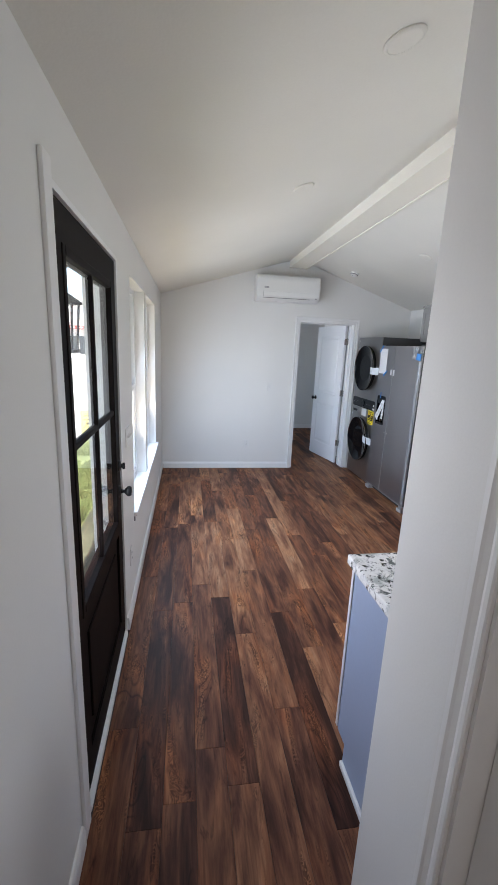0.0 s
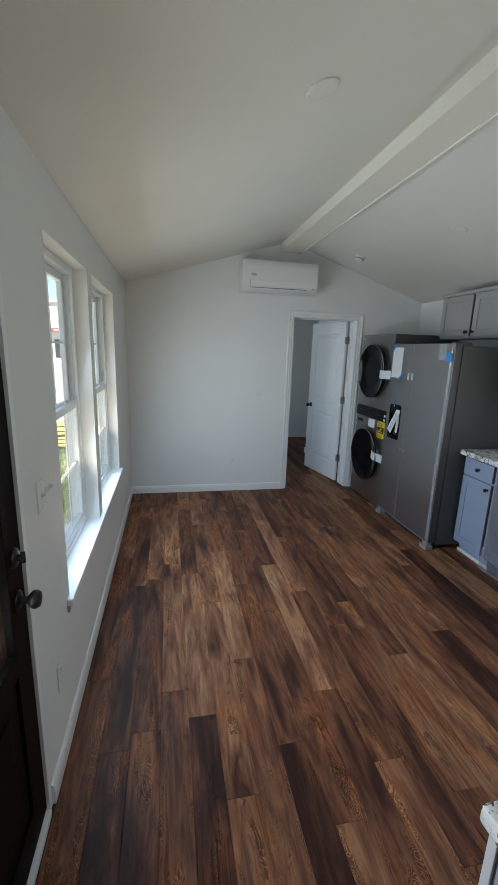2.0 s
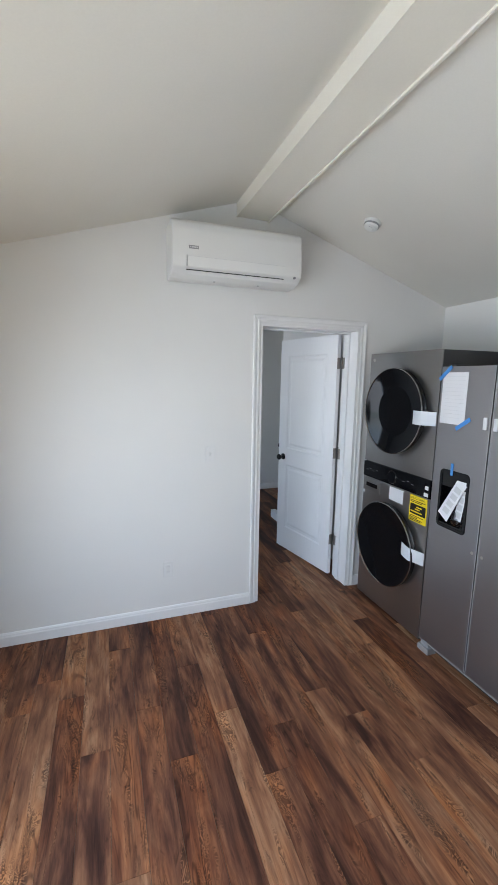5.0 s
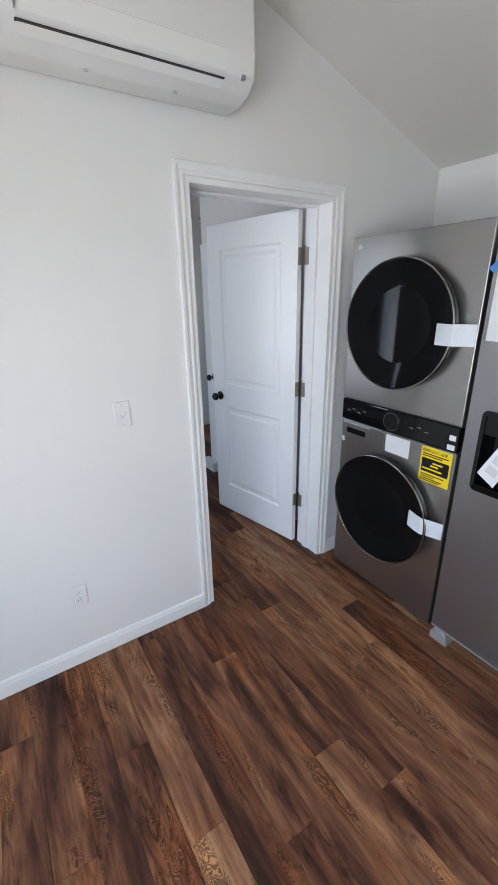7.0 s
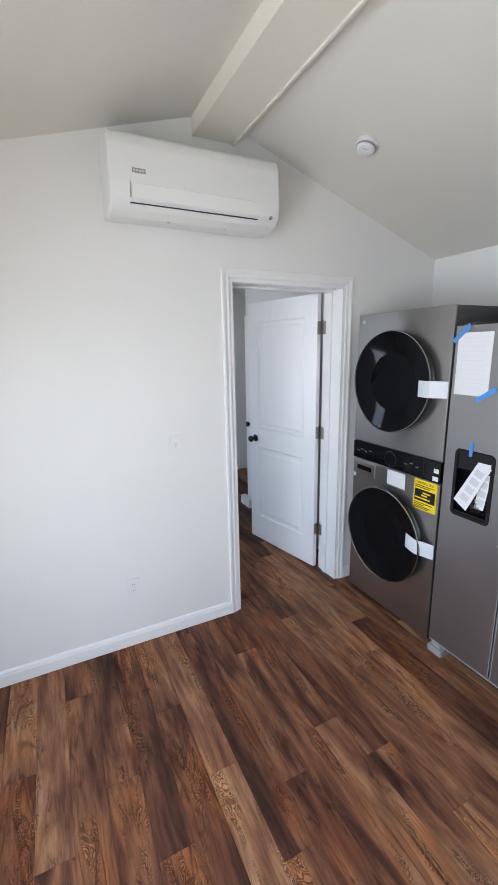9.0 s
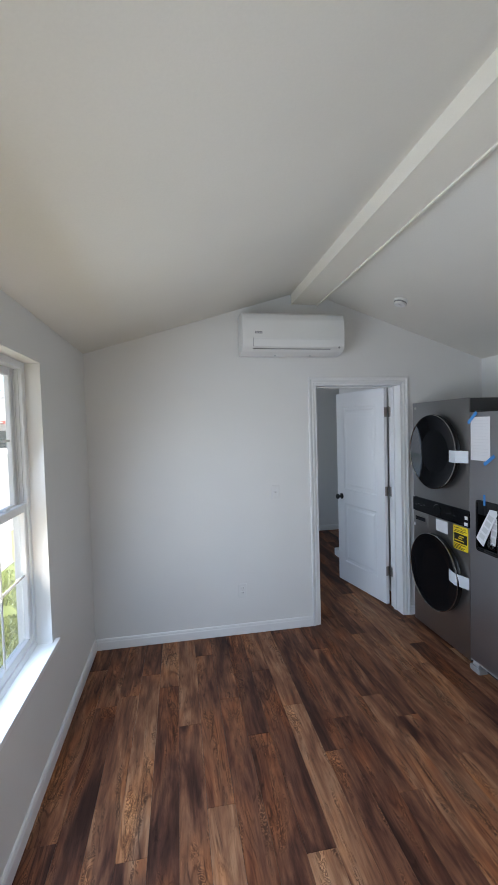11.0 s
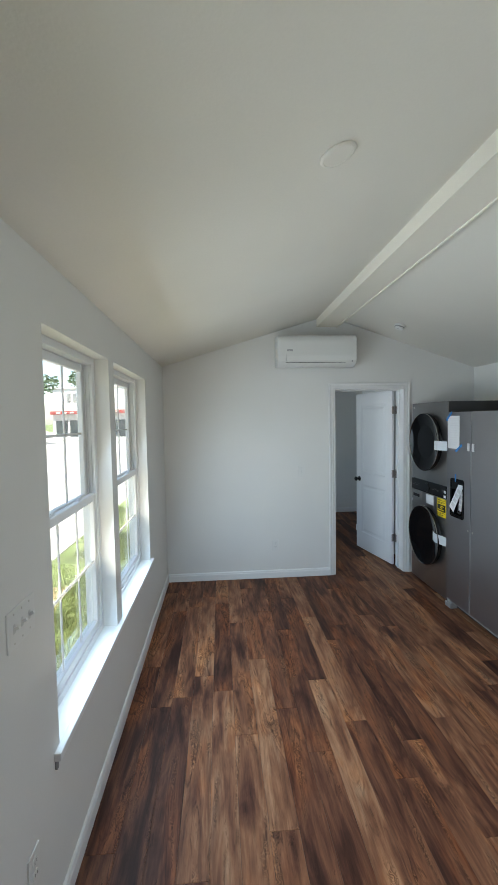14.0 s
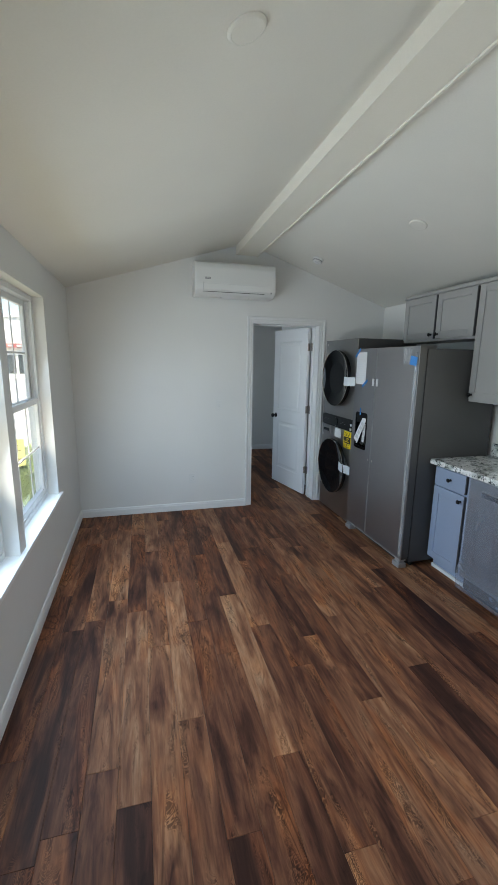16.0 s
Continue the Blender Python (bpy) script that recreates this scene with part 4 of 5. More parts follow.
def base_unit(y0, y1, drawer=True):
    u = thing("base_cabinet", "grey base cabinet, blue sky light in its colour, one drawer and door", "cabinet")
    xf = 2.915
    part("carcass", bx(xf, y0, 0.10, W, y1, 0.88), BASEGREY, u)
    part("toe_kick", bx(xf + 0.06, y0, 0.0, W, y1, 0.10), BASEGREY, u)
    d = part("drawer_front", bx(xf - 0.019, y0 + 0.034, 0.725, xf, y1 - 0.012, 0.865, bevel=0.003), BASEGREY, u)
    pull(d, xf - 0.019, (y0 + y1) / 2, 0.795)
    # shade beside drawer and door, put in as dark strips
    part("drawer_gap_shade", bx(xf - 0.0185, y0 + 0.026, 0.728, xf, y0 + 0.0345, 0.862), GAPSHADE, d, "dark strip painted as shade in the gap")
    d = part("door", shaker(bmesh.new(), y0 + 0.034, 0.115, y1 - 0.012, 0.712, xf - 0.019), BASEGREY, u)
    pull(d, xf - 0.019, y0 + 0.062, 0.665)
    part("door_gap_shade", bx(xf - 0.0185, y0 + 0.026, 0.118, xf, y0 + 0.0345, 0.709), GAPSHADE, d, "dark strip painted as shade in the gap")
    part("shoe", bx(xf + 0.042, y0, 0.0, xf + 0.06, y1, 0.03, bevel=0.006), TRIM, u, "white shoe moulding")
    return u


base_unit(-2.11, -1.752)


def dishwasher(y0, y1):
    t = thing("dishwasher", "stainless dishwasher wrapped in clear film under counter", "dishwasher")
    xf = 2.90
    part("tub", bx(xf + 0.04, y0 + 0.004, 0.02, W - 0.03, y1 - 0.004, 0.872), STEELSIDE, t)
    part("door", bx(xf - 0.01, y0 + 0.004, 0.125, xf + 0.035, y1 - 0.004, 0.872, bevel=0.008), STEELDW, t)
    part("pocket_handle", bx(xf - 0.014, y0 + 0.12, 0.765, xf - 0.009, y1 - 0.12, 0.80, bevel=0.003), BLACK, t)
    part("handle_lip", bx(xf - 0.022, y0 + 0.12, 0.800, xf - 0.009, y1 - 0.12, 0.812, bevel=0.004), STEELDW, t)
    part("toe_panel", bx(xf + 0.05, y0 + 0.004, 0.0, xf + 0.07, y1 - 0.004, 0.12), RUBBER, t)
    bm = bmesh.new()
    rows = []
    for i in range(29):
        z = 0.03 + 0.84 * i / 28
        row = []
        for j in range(17):
            y = y0 + 0.002 + (y1 - y0 - 0.004) * j / 16
            off = 0.014 * noise.noise(Vector((y * 6, z * 4, 0.4))) + 0.005 * noise.noise(Vector((y * 10, z * 7, 2.0)))
            sag = 0.022 * math.exp(-((z - 0.13) / 0.09) ** 2)
            row.append(bm.verts.new((xf - 0.020 + off * 0.6 - sag, y, z)))
        rows.append(row)
    for a, b in zip(rows, rows[1:]):
        for j in range(16):
            bm.faces.new((a[j], a[j + 1], b[j + 1], b[j]))
    bmesh.ops.solidify(bm, geom=bm.faces[:], thickness=0.0008)
    part("film", bm, FILM, t, "loose clear protective film", True)
    return t


STEELDW = material("stainless", (0.36, 0.37, 0.40), 0.36, metal=0.85, grain=0.05, scale=260, stretch=(1, 0.02, 1), stain=0.05)
dishwasher(-2.725, -2.118)
ct = thing("countertop", "white and grey speckled granite countertop on base cabinets", "countertop")
part("slab", bx(2.850, -2.95, 0.885, W, -1.744, 0.925, bevel=0.006), GRANITE, ct)
part("backsplash", bx(W - 0.02, -2.95, 0.925, W, -1.744, 1.025, bevel=0.003), GRANITE, ct)
u = thing("base_cabinet", "grey base cabinet, blue sky light in its colour, at end of counter", "cabinet")
part("carcass", bx(2.915, -2.95, 0.10, W, -2.735, 0.88), BASEGREY, u)
part("toe_kick", bx(2.975, -2.95, 0.0, W, -2.735, 0.10), BASEGREY, u)


def wall_unit(y0, y1, z0, z1, doors, label):
    u = thing("wall_cabinet", label, "cabinet")
    xf = 3.15
    part("carcass", bx(xf, y0, z0, W, y1, z1), CABINET, u)
    w = (y1 - y0) / doors
    for i in range(doors):
        a = y0 + i * w
        d = part("door", shaker(bmesh.new(), a + 0.012, z0 + 0.02, a + w - 0.012, z1 - 0.03, xf - 0.019), CABINET, u)
        pull(d, xf - 0.019, a + w - 0.04 if i == 0 else a + 0.04, z0 + 0.055)
        # gap shade as a dark strip along each door
        part("door_gap_shade", bx(xf - 0.0185, a + 0.004, z0 + 0.021, xf, a + 0.0125, z1 - 0.031), GAPSHADE, d, "dark strip painted as shade in the gap")
    part("top_moulding", bx(xf - 0.022, y0, z1 - 0.022, xf, y1, z1 + 0.006, bevel=0.004), CABINET, u)
    return u


wall_unit(-1.735, -0.845, 1.85, 2.265, 2, "grey painted two-door wall cabinet above refrigerator")
wall_unit(-2.19, -1.739, 1.37, 2.265, 1, "tall grey painted wall cabinet with one door")


def peninsula():
    u = thing("sink_cabinet", "grey base cabinet end, blue sky light in its colour, toe notch and white shoe", "cabinet")
    x0, yf, yb = 1.005, -4.225, PY
    side = [(yb, 0.0), (yf - 0.075, 0.0), (yf - 0.075, 0.105), (yf, 0.105), (yf, 0.885), (yb, 0.885)]
    part("end_panel", prism(side, "x", x0, x0 + 0.018), BASEGREY, u)
    part("carcass", bx(x0 + 0.018, yb, 0.105, 2.2, yf, 0.885), BASEGREY, u)
    part("toe_kick", bx(x0 + 0.018, yb, 0.0, 2.2, yf - 0.08, 0.105), BASEGREY, u)
    # the gap's shade, put in as a dark filler
    part("reveal_shade", bx(x0 + 0.003, yf, 0.108, 1.6, yf + 0.007, 0.875), GAPSHADE, u, "dark strip painted as shade behind door")
    part("face_edge", bx(x0 - 0.002, yf + 0.007, 0.108, 1.6, yf + 0.026, 0.875, bevel=0.002), PALEEDGE, u, "pale door edge")
    part("shoe", bx(x0 - 0.014, yb, 0.0, x0, yf - 0.075, 0.028, bevel=0.006), TRIM, u, "white shoe moulding")
    c = thing("countertop", "white and grey speckled granite countertop end by hall", "countertop")
    part("slab", bx(0.978, PY, 0.886, 2.24, -4.195, 0.925, bevel=0.006), GRANITE, c)
    return u


peninsula()

# ---- air conditioner ----
def mini_split():
    x0, x1 = 1.205, 2.035
    t = thing("air_conditioner", "white wall-mounted split air conditioner above bedroom doorway", "air conditioner")
    prof = [(0.0, 2.315), (-0.02, 2.295), (-0.12, 2.292), (-0.185, 2.31), (-0.222, 2.345), (-0.232, 2.40), (-0.225, 2.55), (-0.21, 2.595), (-0.185, 2.612), (0.0, 2.612)]
    body = prism(prof, "x", x0, x1)
    bmesh.ops.bevel(body, geom=[e for e in body.edges], offset=0.012, segments=3, affect="EDGES", profile=0.6)
    part("housing", body, PLASTIC, t, "", True)
    flap = prism([(-0.186, 2.3085), (-0.2245, 2.3445), (-0.2355, 2.40), (-0.2325, 2.40), (-0.221, 2.346), (-0.184, 2.311)], "x", x0 + 0.09, x1 - 0.12)
    part("louver", flap, PLASTIC, t)
    part("outlet_slot", bx(x0 + 0.085, -0.2160, 2.3272, x1 - 0.12, -0.20, 2.3300), RUBBER, t, "dark air outlet slot")
    part("panel_seam", bx(x0 + 0.085, -0.2345, 2.345, x0 + 0.087, -0.222, 2.41), INK, t)
    part("panel_seam", bx(x0 + 0.087, -0.2345, 2.4005, x1 - 0.12, -0.228, 2.4015), TEXT, t)
    for lx in (0.103, 0.116, 0.129, 0.142):
        part("logo_bar", bx(x0 + lx, -0.2325, 2.447, x0 + lx + 0.009, -0.228, 2.455), TEXT, t)
    part("logo_frame", bx(x0 + 0.098, -0.2318, 2.442, x0 + 0.156, -0.228, 2.460), INK, t)
    for lx in (0.27, 0.56):
        part("lower_clip", bx(x0 + lx, -0.130, 2.288, x0 + lx + 0.012, -0.122, 2.294), TEXT, t)
    part("display", bx(x1 - 0.055, -0.2275, 2.335, x1 - 0.043, -0.21, 2.347), INK, t)
    grille = bmesh.new()
    for i in range(7):
        box(grille, x0 + 0.04, -0.175 + i * 0.022, 2.611, x1 - 0.04, -0.167 + i * 0.022, 2.616)
    part("intake_grille", grille, PLASTIC, t)
    part("mount_plate", bx(x0 + 0.06, -0.006, 2.33, x1 - 0.06, 0.0, 2.58), CHROMEDARK, t)
    return t


mini_split()


# ---- small fixtures ----
def on_ceiling(x, y):
    slope = math.degrees(math.atan((RIDGE - EAVE_L) / RX)) if x < RX else -math.degrees(math.atan((RIDGE - EAVE_R) / (W - RX)))
    return pose(x, y, ceil_z(x), 0, -slope, 0)


def disc_light(x, y):
    t = thing("ceiling_light", "slim round white LED ceiling light, switched off", "ceiling light", group="ceiling lights")
    t.matrix_basis = on_ceiling(x, y)
    part("trim_ring", lathe([(0.062, 0.0), (0.062, -0.004), (0.058, -0.008), (0.052, -0.009), (0.049, -0.007)], "z", (0, 0, 0), 48), CEIL, t, "", True)
    part("diffuser", lathe([(0.050, -0.001), (0.050, -0.0078), (0.04, -0.0084), (0.004, -0.0085)], "z", (0, 0, 0), 48), CEIL, t, "", True)
    return t


for x, y in ((1.01, -3.0), (0.98, -4.2), (2.55, -1.75)):
    disc_light(x, y)
sd = thing("smoke_detector", "round white smoke detector on sloped ceiling", "smoke detector")
sd.matrix_basis = on_ceiling(2.385, -0.46)
sd.matrix_basis = sd.matrix_basis @ Matrix.Scale(0.88, 4)
part("base", lathe([(0.060, 0.0), (0.060, -0.010), (0.056, -0.014)], "z", (0, 0, 0), 36), PLASTIC, sd, "", True)
part("cap", lathe([(0.050, -0.012), (0.052, -0.030), (0.046, -0.042), (0.030, -0.047), (0.004, -0.048)], "z", (0, 0, 0), 36), PLASTIC, sd, "", True)
part("sensor_slot", lathe([(0.0525, -0.020), (0.0525, -0.024)], "z", (0, 0, 0), 36), INK, sd)
part("test_button", lathe([(0.012, -0.045), (0.012, -0.050), (0.004, -0.051)], "z", (0.012, 0.0, 0), 16), PLASTIC, sd)
for x, y in ((-0.022, -0.016), (-0.010, -0.022)):
    part("indicator_light", lathe([(0.0035, -0.044), (0.0035, -0.0485), (0.001, -0.049)], "z", (x, y, 0), 10), INK, sd)
part("vent_slot", lathe([(0.0535, -0.026), (0.0535, -0.031)], "z", (0, 0, 0), 36), INK, sd)


def plate(name, label, gangs, m, kind):
    t = thing(name, label, "switch" if kind == "switch" else "outlet")
    t.matrix_basis = m
    w = 0.070 + 0.046 * (gangs - 1)
    part("cover_plate", bx(-w / 2, -0.006, -0.057, w / 2, 0, 0.057, bevel=0.003), PLASTIC, t)
    for g in range(gangs):
        x = (g - (gangs - 1) / 2) * 0.046
        if kind == "switch":
            part("toggle_slot", bx(x - 0.006, -0.0068, -0.013, x + 0.006, -0.0058, 0.013), SLOT, t)
            tg = part("toggle", bx(-0.004, -0.016, -0.005, 0.004, 0.0, 0.005, bevel=0.0015), PLASTIC, t)
            tg.matrix_basis = pose(x, -0.006, 0, -25, 0, 0)
        else:
            for z in (-0.02, 0.02):
                soc = part("socket", lathe([(0.0165, -0.006), (0.0165, -0.0085), (0.015, -0.009)], "y", (x, 0, z), 24), PLASTIC, t)
                for dx in (-0.006, 0.006):
                    part("slot", bx(x + dx - 0.001, -0.0096, z - 0.001, x + dx + 0.001, -0.0088, z + 0.008), RUBBER, soc)
        for z in (-0.042, 0.042) if kind == "switch" else (0.0,):
            part("screw", lathe([(0.003, -0.006), (0.003, -0.0072)], "y", (x, 0, z), 10), CHROME, t)
    return t


SLOT = material("dark_slot", (0.6, 0.6, 0.59), 0.7)
plate("light_switch", "white single toggle switch plate on gable wall", 1, pose(1.485, 0, 1.175), "switch")
plate("wall_outlet", "white double socket outlet on gable wall", 1, pose(1.185, 0, 0.365), "outlet")
plate("wall_outlet", "white double socket outlet under window by entry door", 1, pose(0, -3.16, 0.385, 0, 0, 90), "outlet")
plate("light_switch", "white three-gang toggle switch plate beside entry door", 3, pose(0, -3.165, 1.165, 0, 0, 90), "switch")


# ---- outdoors ----
GZ = -0.40
GRASS = material("grass", (0.20, 0.245, 0.09), 0.9, grain=0.3, scale=30, stain=0.35, bump=0.6)
DIRT = material("dry_earth", (0.36, 0.27, 0.16), 0.95, grain=0.2, scale=25, stain=0.2, bump=0.5)
CONC = material("concrete", (0.52, 0.50, 0.46), 0.85, grain=0.08, scale=30, stain=0.08, bump=0.2)
PATHMAT = material("sandy_path", (0.085, 0.09, 0.055), 0.95, grain=0.3, scale=45, stain=0.35, bump=0.4)
LEAF = material("leaf", (0.12, 0.18, 0.09), 0.6, grain=0.35, scale=3, stain=0.3)
BARK = material("bark", (0.10, 0.075, 0.055), 0.9, grain=0.3, scale=8, bump=0.5)
SIDING = material("white_siding", (0.76, 0.76, 0.74), 0.6, grain=0.03, scale=12, stain=0.05)
REDBAND = material("red_panel", (0.38, 0.075, 0.065), 0.5, stain=0.1)
DARKGLASS = material("dark_window", (0.05, 0.06, 0.07), 0.12)
bm = bmesh.new()
bmesh.ops.create_grid(bm, x_segments=1, y_segments=1, size=800)
bmesh.ops.translate(bm, verts=bm.verts, vec=(0, 0, GZ))
structure("ground", bm, GRASS, "green lawn ground around the house and beyond")
structure("road", bx(-40, -160, GZ - 0.2, -2.05, 160, GZ + 0.012), CONC, "sunlit pale concrete road and forecourt")
structure("pavement", bx(-0.84, -12, GZ - 0.2, -T, 9, GZ + 0.016), PATHMAT, "worn sandy path beside house wall")


def dirt_patch(x, y, rx, ry, seed):
    bm = bmesh.new()
    n = 40
    top = []
    for i in range(n):
        a = 2 * math.pi * i / n
        k = 1 + 0.3 * noise.noise(Vector((math.cos(a) * 1.5, math.sin(a) * 1.5, seed)))
        top.append(bm.verts.new((x + rx * k * math.cos(a), y + ry * k * math.sin(a), GZ + 0.006)))
    c = bm.verts.new((x, y, GZ + 0.02))
    for i in range(n):
        bm.faces.new((top[i], top[(i + 1) % n], c))
    return structure("bare_earth", bm, DIRT, "patch of dry bare earth in lawn", "ground")


dirt_patch(-1.55, 0.25, 0.24, 0.75, 1.0)
dirt_patch(-1.15, -2.6, 0.22, 0.7, 4.0)


def blades(name, label, x0, y0, x1, y1, count, height, seed, mat):
    """Loose blades and leaves too many to count."""
    r = random.Random(seed)
    verts, faces = [], []
    for _ in range(count):
        x, y = r.uniform(x0, x1), r.uniform(y0, y1)
        if noise.noise(Vector((x * 1.3, y * 1.3, seed))) < -0.25:
            continue
        h = height * (0.4 + r.random() * 0.8) * (0.7 + 0.5 * noise.noise(Vector((x * 2, y * 2, 7))))
        a, w = r.uniform(0, 6.283), 0.003 + 0.005 * r.random()
        lx, ly = r.uniform(-0.6, 0.6) * h, r.uniform(-0.6, 0.6) * h
        i = len(verts)
        verts += [(x - w * math.cos(a), y - w * math.sin(a), GZ), (x + w * math.cos(a), y + w * math.sin(a), GZ),
                  (x + lx * 0.4 + w * math.cos(a), y + ly * 0.4 + w * math.sin(a), GZ + h * 0.6), (x + lx, y + ly, GZ + h)]
        faces += [(i, i + 1, i + 2), (i, i + 2, i + 3)]
    me = bpy.data.meshes.new(name)
    me.from_pydata(verts, [], faces)
    me.materials.append(mat)
    return tagged(new(name, me), label, "grass", kind="stuff")


blades("grass", "low green weeds and grass along path", -1.38, -4.8, -0.86, 3.5, 24000, 0.075, 3, GRASS)
blades("grass", "mown lawn grass by the road edge", -2.03, -4.8, -1.40, 6.0, 16000, 0.06, 8, GRASS)


def tree(x, y, height, spread, seed, label):
    r = random.Random(seed)
    t = thing("tree", label, "tree", x, y, GZ)
    bm = bmesh.new()
    th = height * 0.45
    rad = height * 0.028
    sweep_taper(bm, [(0, 0, 0), (0.05, 0.02, th * 0.5), (0.0, 0.1, th)], rad, rad * 0.55)
    tips = []
    for i in range(9):
        a = 2 * math.pi * i / 9 + r.uniform(-0.3, 0.3)
        z0 = th * r.uniform(0.4, 1.0)
        out = spread * r.uniform(0.4, 0.75)
        tip = (out * math.cos(a), out * math.sin(a), z0 + height * r.uniform(0.05, 0.42))
        sweep_taper(bm, [(0, 0, z0), (tip[0] * 0.5, tip[1] * 0.5, (z0 + tip[2]) / 2 + 0.2), tip], rad * 0.4, rad * 0.1)
        tips.append(tip)
    tips.append((0, 0, height * 0.85))
    part("trunk", bm, BARK, t)
    verts, faces = [], []
    for tip in tips:
        for _ in range(7):
            c = Vector(tip) + Vector((r.gauss(0, 1), r.gauss(0, 1), r.gauss(0, 0.8))) * spread * 0.24
            s = spread * r.uniform(0.10, 0.22)
            for _ in range(210):
                d = Vector((r.gauss(0, 1), r.gauss(0, 1), r.gauss(0, 1))).normalized() * s * r.uniform(0.6, 1.05)
                p = c + d
                if p.z > height or p.z < height * 0.14:
                    continue
                u = Vector((r.gauss(0, 1), r.gauss(0, 1), r.gauss(0, 0.5))).normalized()
                v = u.cross(Vector((r.gauss(0, 1), r.gauss(0, 1), 1))).normalized()
                q = height * r.uniform(0.012, 0.024)
                i = len(verts)
                verts += [p - u * q, p + v * q * 0.6, p + u * q, p - v * q * 0.6]
                faces.append((i, i + 1, i + 2, i + 3))
    me = bpy.data.meshes.new("crown")
    me.from_pydata([tuple(v) for v in verts], [], faces)
    me.materials.append(LEAF)
    crown = new("crown", me)
    crown.parent = t
    return t


def sweep_taper(bm, pts, r0, r1, steps=8):
    pts = [Vector(p) for p in pts]
    rings = []
    for i, p in enumerate(pts):
        f = i / (len(pts) - 1)
        rr = r0 + (r1 - r0) * f
        d = (pts[min(i + 1, len(pts) - 1)] - pts[max(i - 1, 0)]).normalized()
        side = d.cross(Vector((0.31, 0.9, 0.2))).normalized()
        up = side.cross(d)
        rings.append([bm.verts.new(p + rr * (math.cos(2 * math.pi * k / steps) * side + math.sin(2 * math.pi * k / steps) * up)) for k in range(steps)])
    for a, b in zip(rings, rings[1:]):
        for k in range(steps):
            j = (k + 1) % steps
            bm.faces.new((a[k], a[j], b[j], b[k]))
    bm.faces.new(rings[0])
    bm.faces.new(rings[-1])


tree(-21.8, 37.0, 10.0, 5.6, 11, "broad leafy green tree across the road")
tree(-40.0, 60.0, 8.0, 4.5, 12, "leafy green tree behind the far shops")
tree(-31.0, 50.0, 8.5, 4.5, 13, "leafy green tree at far kerb")


def shop():
    t = thing("shop_building", "white flat-roofed shop building with red fascia band", "building", -15.0, 46.0, GZ, -20)
    w, h = 11.0, 6.4
    part("wall", bx(-w / 2, 0, 0, w / 2, 8, h), SIDING, t)
    part("roof", bx(-w / 2 - 0.2, -0.2, h, w / 2 + 0.2, 8.2, h + 0.25), SIDING, t)
    part("fascia", bx(-w / 2, -0.5, 3.25, w / 2, 0.0, 3.65), REDBAND, t, "red fascia band")
    for i in range(9):
        part("lettering_bar", bx(-4.5 + i * 1.0, -0.56, 3.35, -3.95 + i * 1.0, -0.5, 3.52), SIDING, t)
    for i in range(5):
        win = part("window", bx(-5.0 + i * 2.05, -0.05, 0.5, -3.3 + i * 2.05, 0.02, 2.5), DARKGLASS, t)
        part("window_frame", bx(-5.05 + i * 2.05, -0.08, 2.5, -3.25 + i * 2.05, 0.0, 2.6), SIDING, win)
    for i in range(6):
        part("sign_bar", bx(-3.2 + i * 0.9, -0.15, 4.9, -2.7 + i * 0.9, -0.02, 5.8), CHROMEDARK, t, "dark unreadable sign strokes")
    return t


shop()


def car(x, y, rz, paint, label):
    t = thing("car", label, "car", x, y, GZ + 0.012, rz, group="parked cars")
    prof = [(-2.2, 0.35), (2.15, 0.35), (2.2, 0.75), (1.3, 0.92), (0.75, 1.42), (-1.0, 1.45), (-1.7, 0.98), (-2.2, 0.9)]
    b = prism(prof, "y", -0.88, 0.88)
    bmesh.ops.bevel(b, geom=b.edges[:], offset=0.06, segments=2, affect="EDGES")
    part("body", b, paint, t)
    g = prism([(1.2, 0.95), (0.72, 1.36), (-0.95, 1.38), (-1.55, 1.0)], "y", -0.89, 0.89)
    part("side_window", g, DARKGLASS, t)
    part("windscreen", prism([(1.32, 0.95), (0.80, 1.40), (0.77, 1.38), (1.29, 0.93)], "y", -0.75, 0.75), DARKGLASS, t)
    for wx in (-1.35, 1.35):
        for wy in (-0.86, 0.86):
            wh = part("wheel", lathe([(0.33, -0.1), (0.33, 0.1)], "y", (wx, wy, 0.33), 20), RUBBER, t)
            part("rim", lathe([(0.2, -0.11), (0.2, 0.11)], "y", (wx, wy, 0.33), 16), CHROME, wh)
    return t


car(-30.5, 66.0, 20, material("white_car_paint", (0.75, 0.75, 0.75), 0.2), "white car parked across the road")
car(-25.5, 68.0, 20, material("red_car_paint", (0.40, 0.03, 0.03), 0.2), "red car parked in front of shop")

ys = thing("yard_sign", "yellow yard sign with black frame and unreadable print", "sign", -1.72, 3.7, GZ, 20)
part("board", bx(-0.26, -0.004, 0.10, 0.26, 0.004, 0.60, bevel=0.002), SIGNYELLOW, ys)
for z0, z1, w in ((0.38, 0.40, 0.2), (0.22, 0.24, 0.2), (0.28, 0.33, 0.15), (0.48, 0.50, 0.17), (0.14, 0.16, 0.15)):
    part("print_bar", bx(-w, -0.006, z0, w, -0.004, z1), BLACK, ys)
for x in (-0.2, 0.2):
    part("stake", lathe([(0.004, 0.0), (0.004, 0.12)], "z", (x, 0, 0), 8), BLACK, ys)

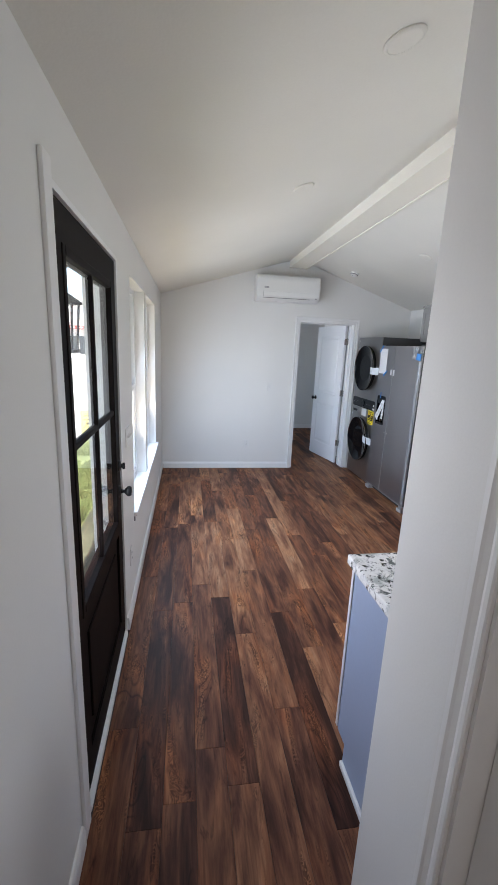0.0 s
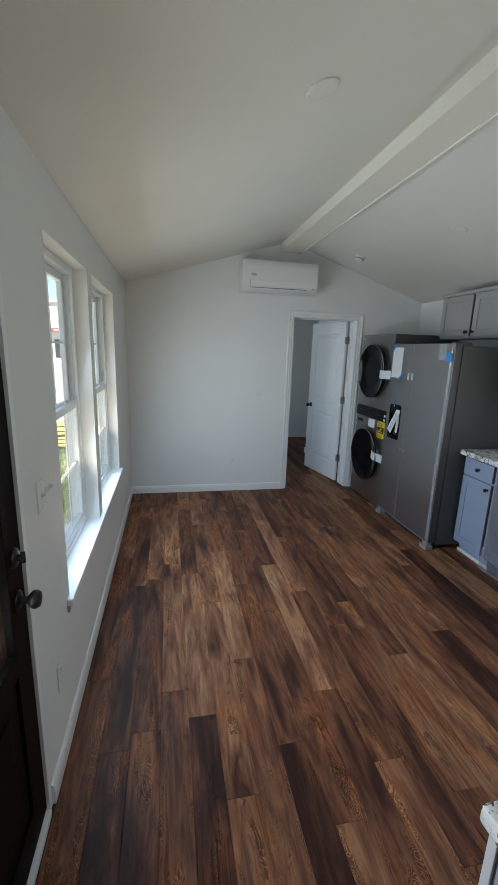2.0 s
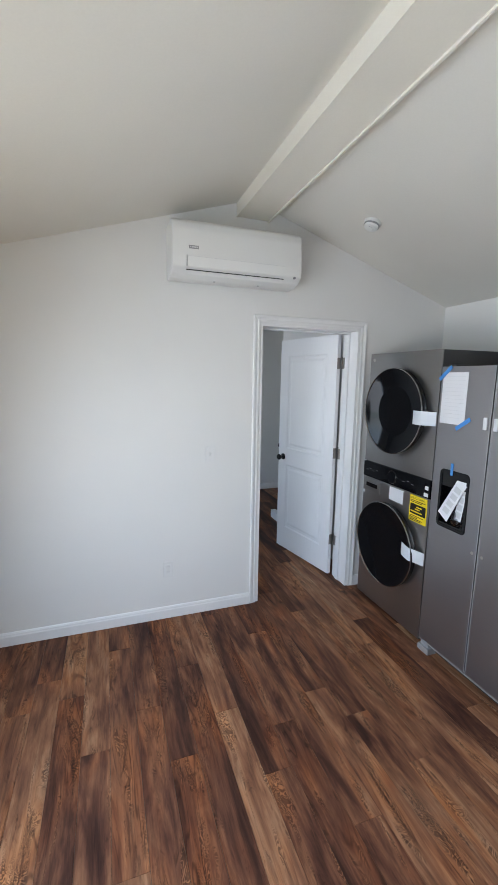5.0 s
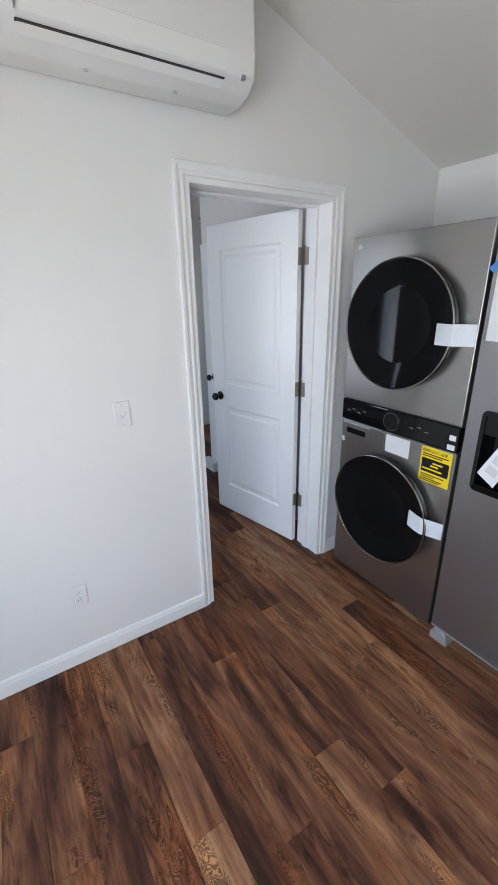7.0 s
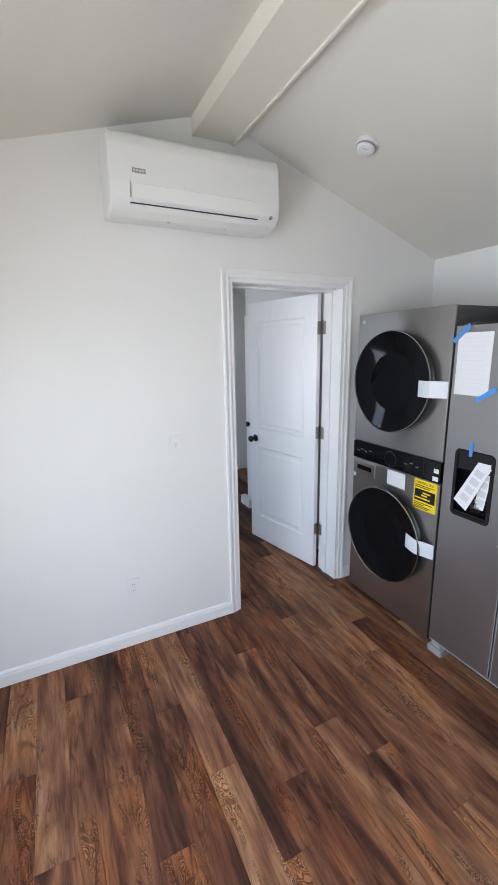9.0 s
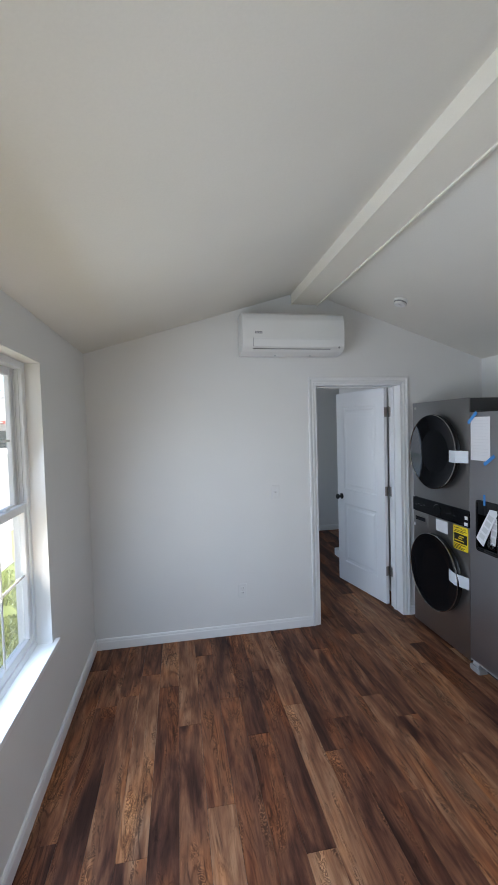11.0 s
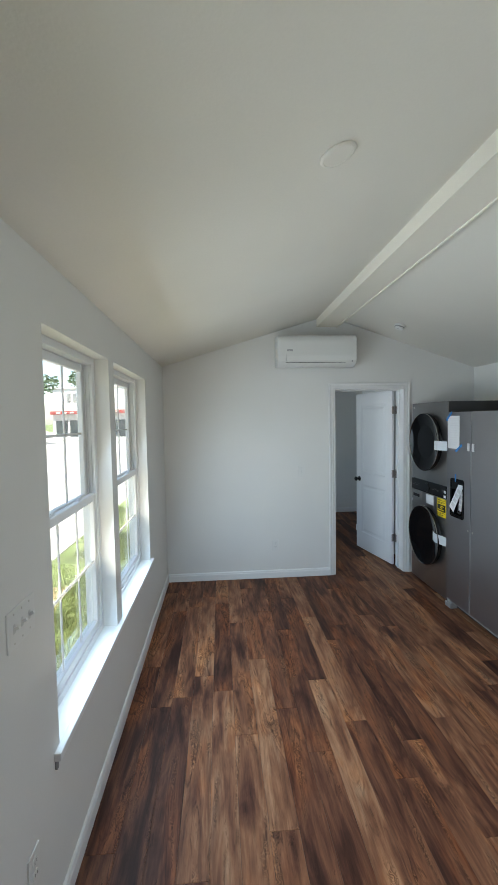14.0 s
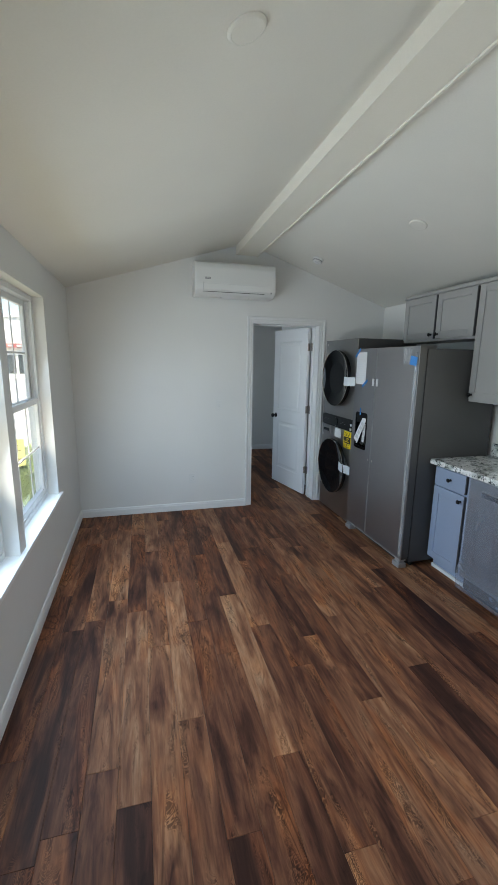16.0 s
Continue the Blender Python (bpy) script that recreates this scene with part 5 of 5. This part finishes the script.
# lantern and pull handle outside the entry door
ln = thing("wall_lantern", "black metal coach lantern on outside wall by door", "lantern", -T, -3.14, 1.98)
part("back_plate", lathe([(0.06, 0), (0.06, -0.018), (0.05, -0.024)], "x", (0, 0, 0), 24), BLACK, ln, "", True)
arm = [(-0.02 - 0.075 * (1 - math.cos(a)), 0, 0.10 * math.sin(a) + 0.02) for a in (math.pi * k / 12 for k in range(13))]
part("arm", sweep([(-0.02, 0, 0.0)] + arm + [(-0.17, 0, -0.03)], 0.011), BLACK, ln)
part("cap", lathe([(0.015, 0.0), (0.03, -0.01), (0.105, -0.06), (0.108, -0.075)], "z", (-0.17, 0, -0.02), 4), BLACK, ln)
for sx, sy in ((-1, -1), (-1, 1), (1, -1), (1, 1)):
    part("corner_bar", sweep([(-0.17 + sx * 0.07, sy * 0.07, -0.09), (-0.17 + sx * 0.055, sy * 0.055, -0.33)], 0.007), BLACK, ln)
part("base", bx(-0.24, -0.07, -0.35, -0.10, 0.07, -0.33, bevel=0.004), BLACK, ln)
part("lamp_holder", lathe([(0.014, -0.33), (0.014, -0.24), (0.02, -0.23), (0.03, -0.19), (0.02, -0.14), (0.004, -0.12)], "z", (-0.17, 0, 0), 16), PAPER, ln)
hs = thing("door_pull", "dark curved pull handle outside the entry door", "handle", DXa, EY1 - 0.075, 0.86)
part("escutcheon", bx(-0.006, -0.028, -0.15, 0.0, 0.028, 0.12, bevel=0.003), CHROMEDARK, hs)
part("grip", sweep([(-0.004, 0, 0.085), (-0.04, 0, 0.08), (-0.062, 0, 0.04), (-0.066, 0, -0.02), (-0.05, 0, -0.09), (-0.004, 0, -0.125)], 0.009), CHROMEDARK, hs)
part("thumb_piece", bx(-0.06, -0.012, 0.095, -0.004, 0.012, 0.102, bevel=0.003), CHROMEDARK, hs)
part("lock_cylinder", lathe([(0.027, 0), (0.027, -0.012), (0.022, -0.018)], "x", (0, 0, 0.21), 20), CHROMEDARK, hs)
# ---- floor ----
floor = structure("floor", bx(-T, NEAR - 0.12, -0.12, W + T, BED + 0.12, -0.006), RUBBER, "brown wood-look vinyl plank floor with varied tones")
PW, PL = 0.127, 1.247
# end joint of each course, and the print of its boards from south to north
KNOWN = {0: -1.54, 3: -2.92, 4: -0.59, 5: -0.97, 6: -1.51, 7: -0.787, 8: -1.12, 9: -0.538, 10: -0.926, 11: -2.56, 12: -1.09, 13: -0.365, 14: -0.945, 15: -1.155, 16: -1.465, 17: -0.75}
TONES = {0: "111122", 1: "101122", 2: "110222", 3: "122332", 4: "203132", 5: "123232", 6: "212422", 7: "201122", 8: "232112",
         9: "124132", 10: "132332", 11: "221112", 12: "213122", 13: "123221", 14: "223322", 15: "132322", 16: "210332", 17: "132232"}
meshes = {}
rng = random.Random(5)
for k in range(28):
    xa = 0.012 + k * PW
    xb = min(xa + PW, W - 0.002)
    y = KNOWN.get(k, -3.0 + rng.random() * PL)
    if xa > W - 0.01:
        continue
    while y > NEAR:
        y -= PL
    row = -1
    while y < BED:
        row += 1
        ya, yb = max(y, NEAR), min(y + PL, BED)
        y += PL
        if yb - ya < 0.05:
            continue
        tones = TONES.get(k, "")
        run = int(tones[row - 1]) if 1 <= row <= len(tones) else rng.randrange(5)
        key = (round(yb - ya, 3), round(xb - xa, 3), run)
        if key not in meshes:
            b = bmesh.new()
            hw, hl = key[1] / 2 - 0.0005, key[0] / 2 - 0.0005
            lo = [b.verts.new((sx * hw, sy * hl, -0.006)) for sx, sy in ((-1, -1), (1, -1), (1, 1), (-1, 1))]
            mi = [b.verts.new((sx * hw, sy * hl, -0.0006)) for sx, sy in ((-1, -1), (1, -1), (1, 1), (-1, 1))]
            hi = [b.verts.new((sx * (hw - 0.0010), sy * (hl - 0.0010), 0.0)) for sx, sy in ((-1, -1), (1, -1), (1, 1), (-1, 1))]
            b.faces.new(hi)
            for p, q in ((lo, mi), (mi, hi)):
                for i in range(4):
                    b.faces.new((p[i], p[(i + 1) % 4], q[(i + 1) % 4], q[i]))
            meshes[key] = mesh_of(b, "plank", PRINTS[run])
        pl = new("plank", meshes[key])
        pl.parent = floor
        pl.location = ((xa + xb) / 2, (ya + yb) / 2, 0)
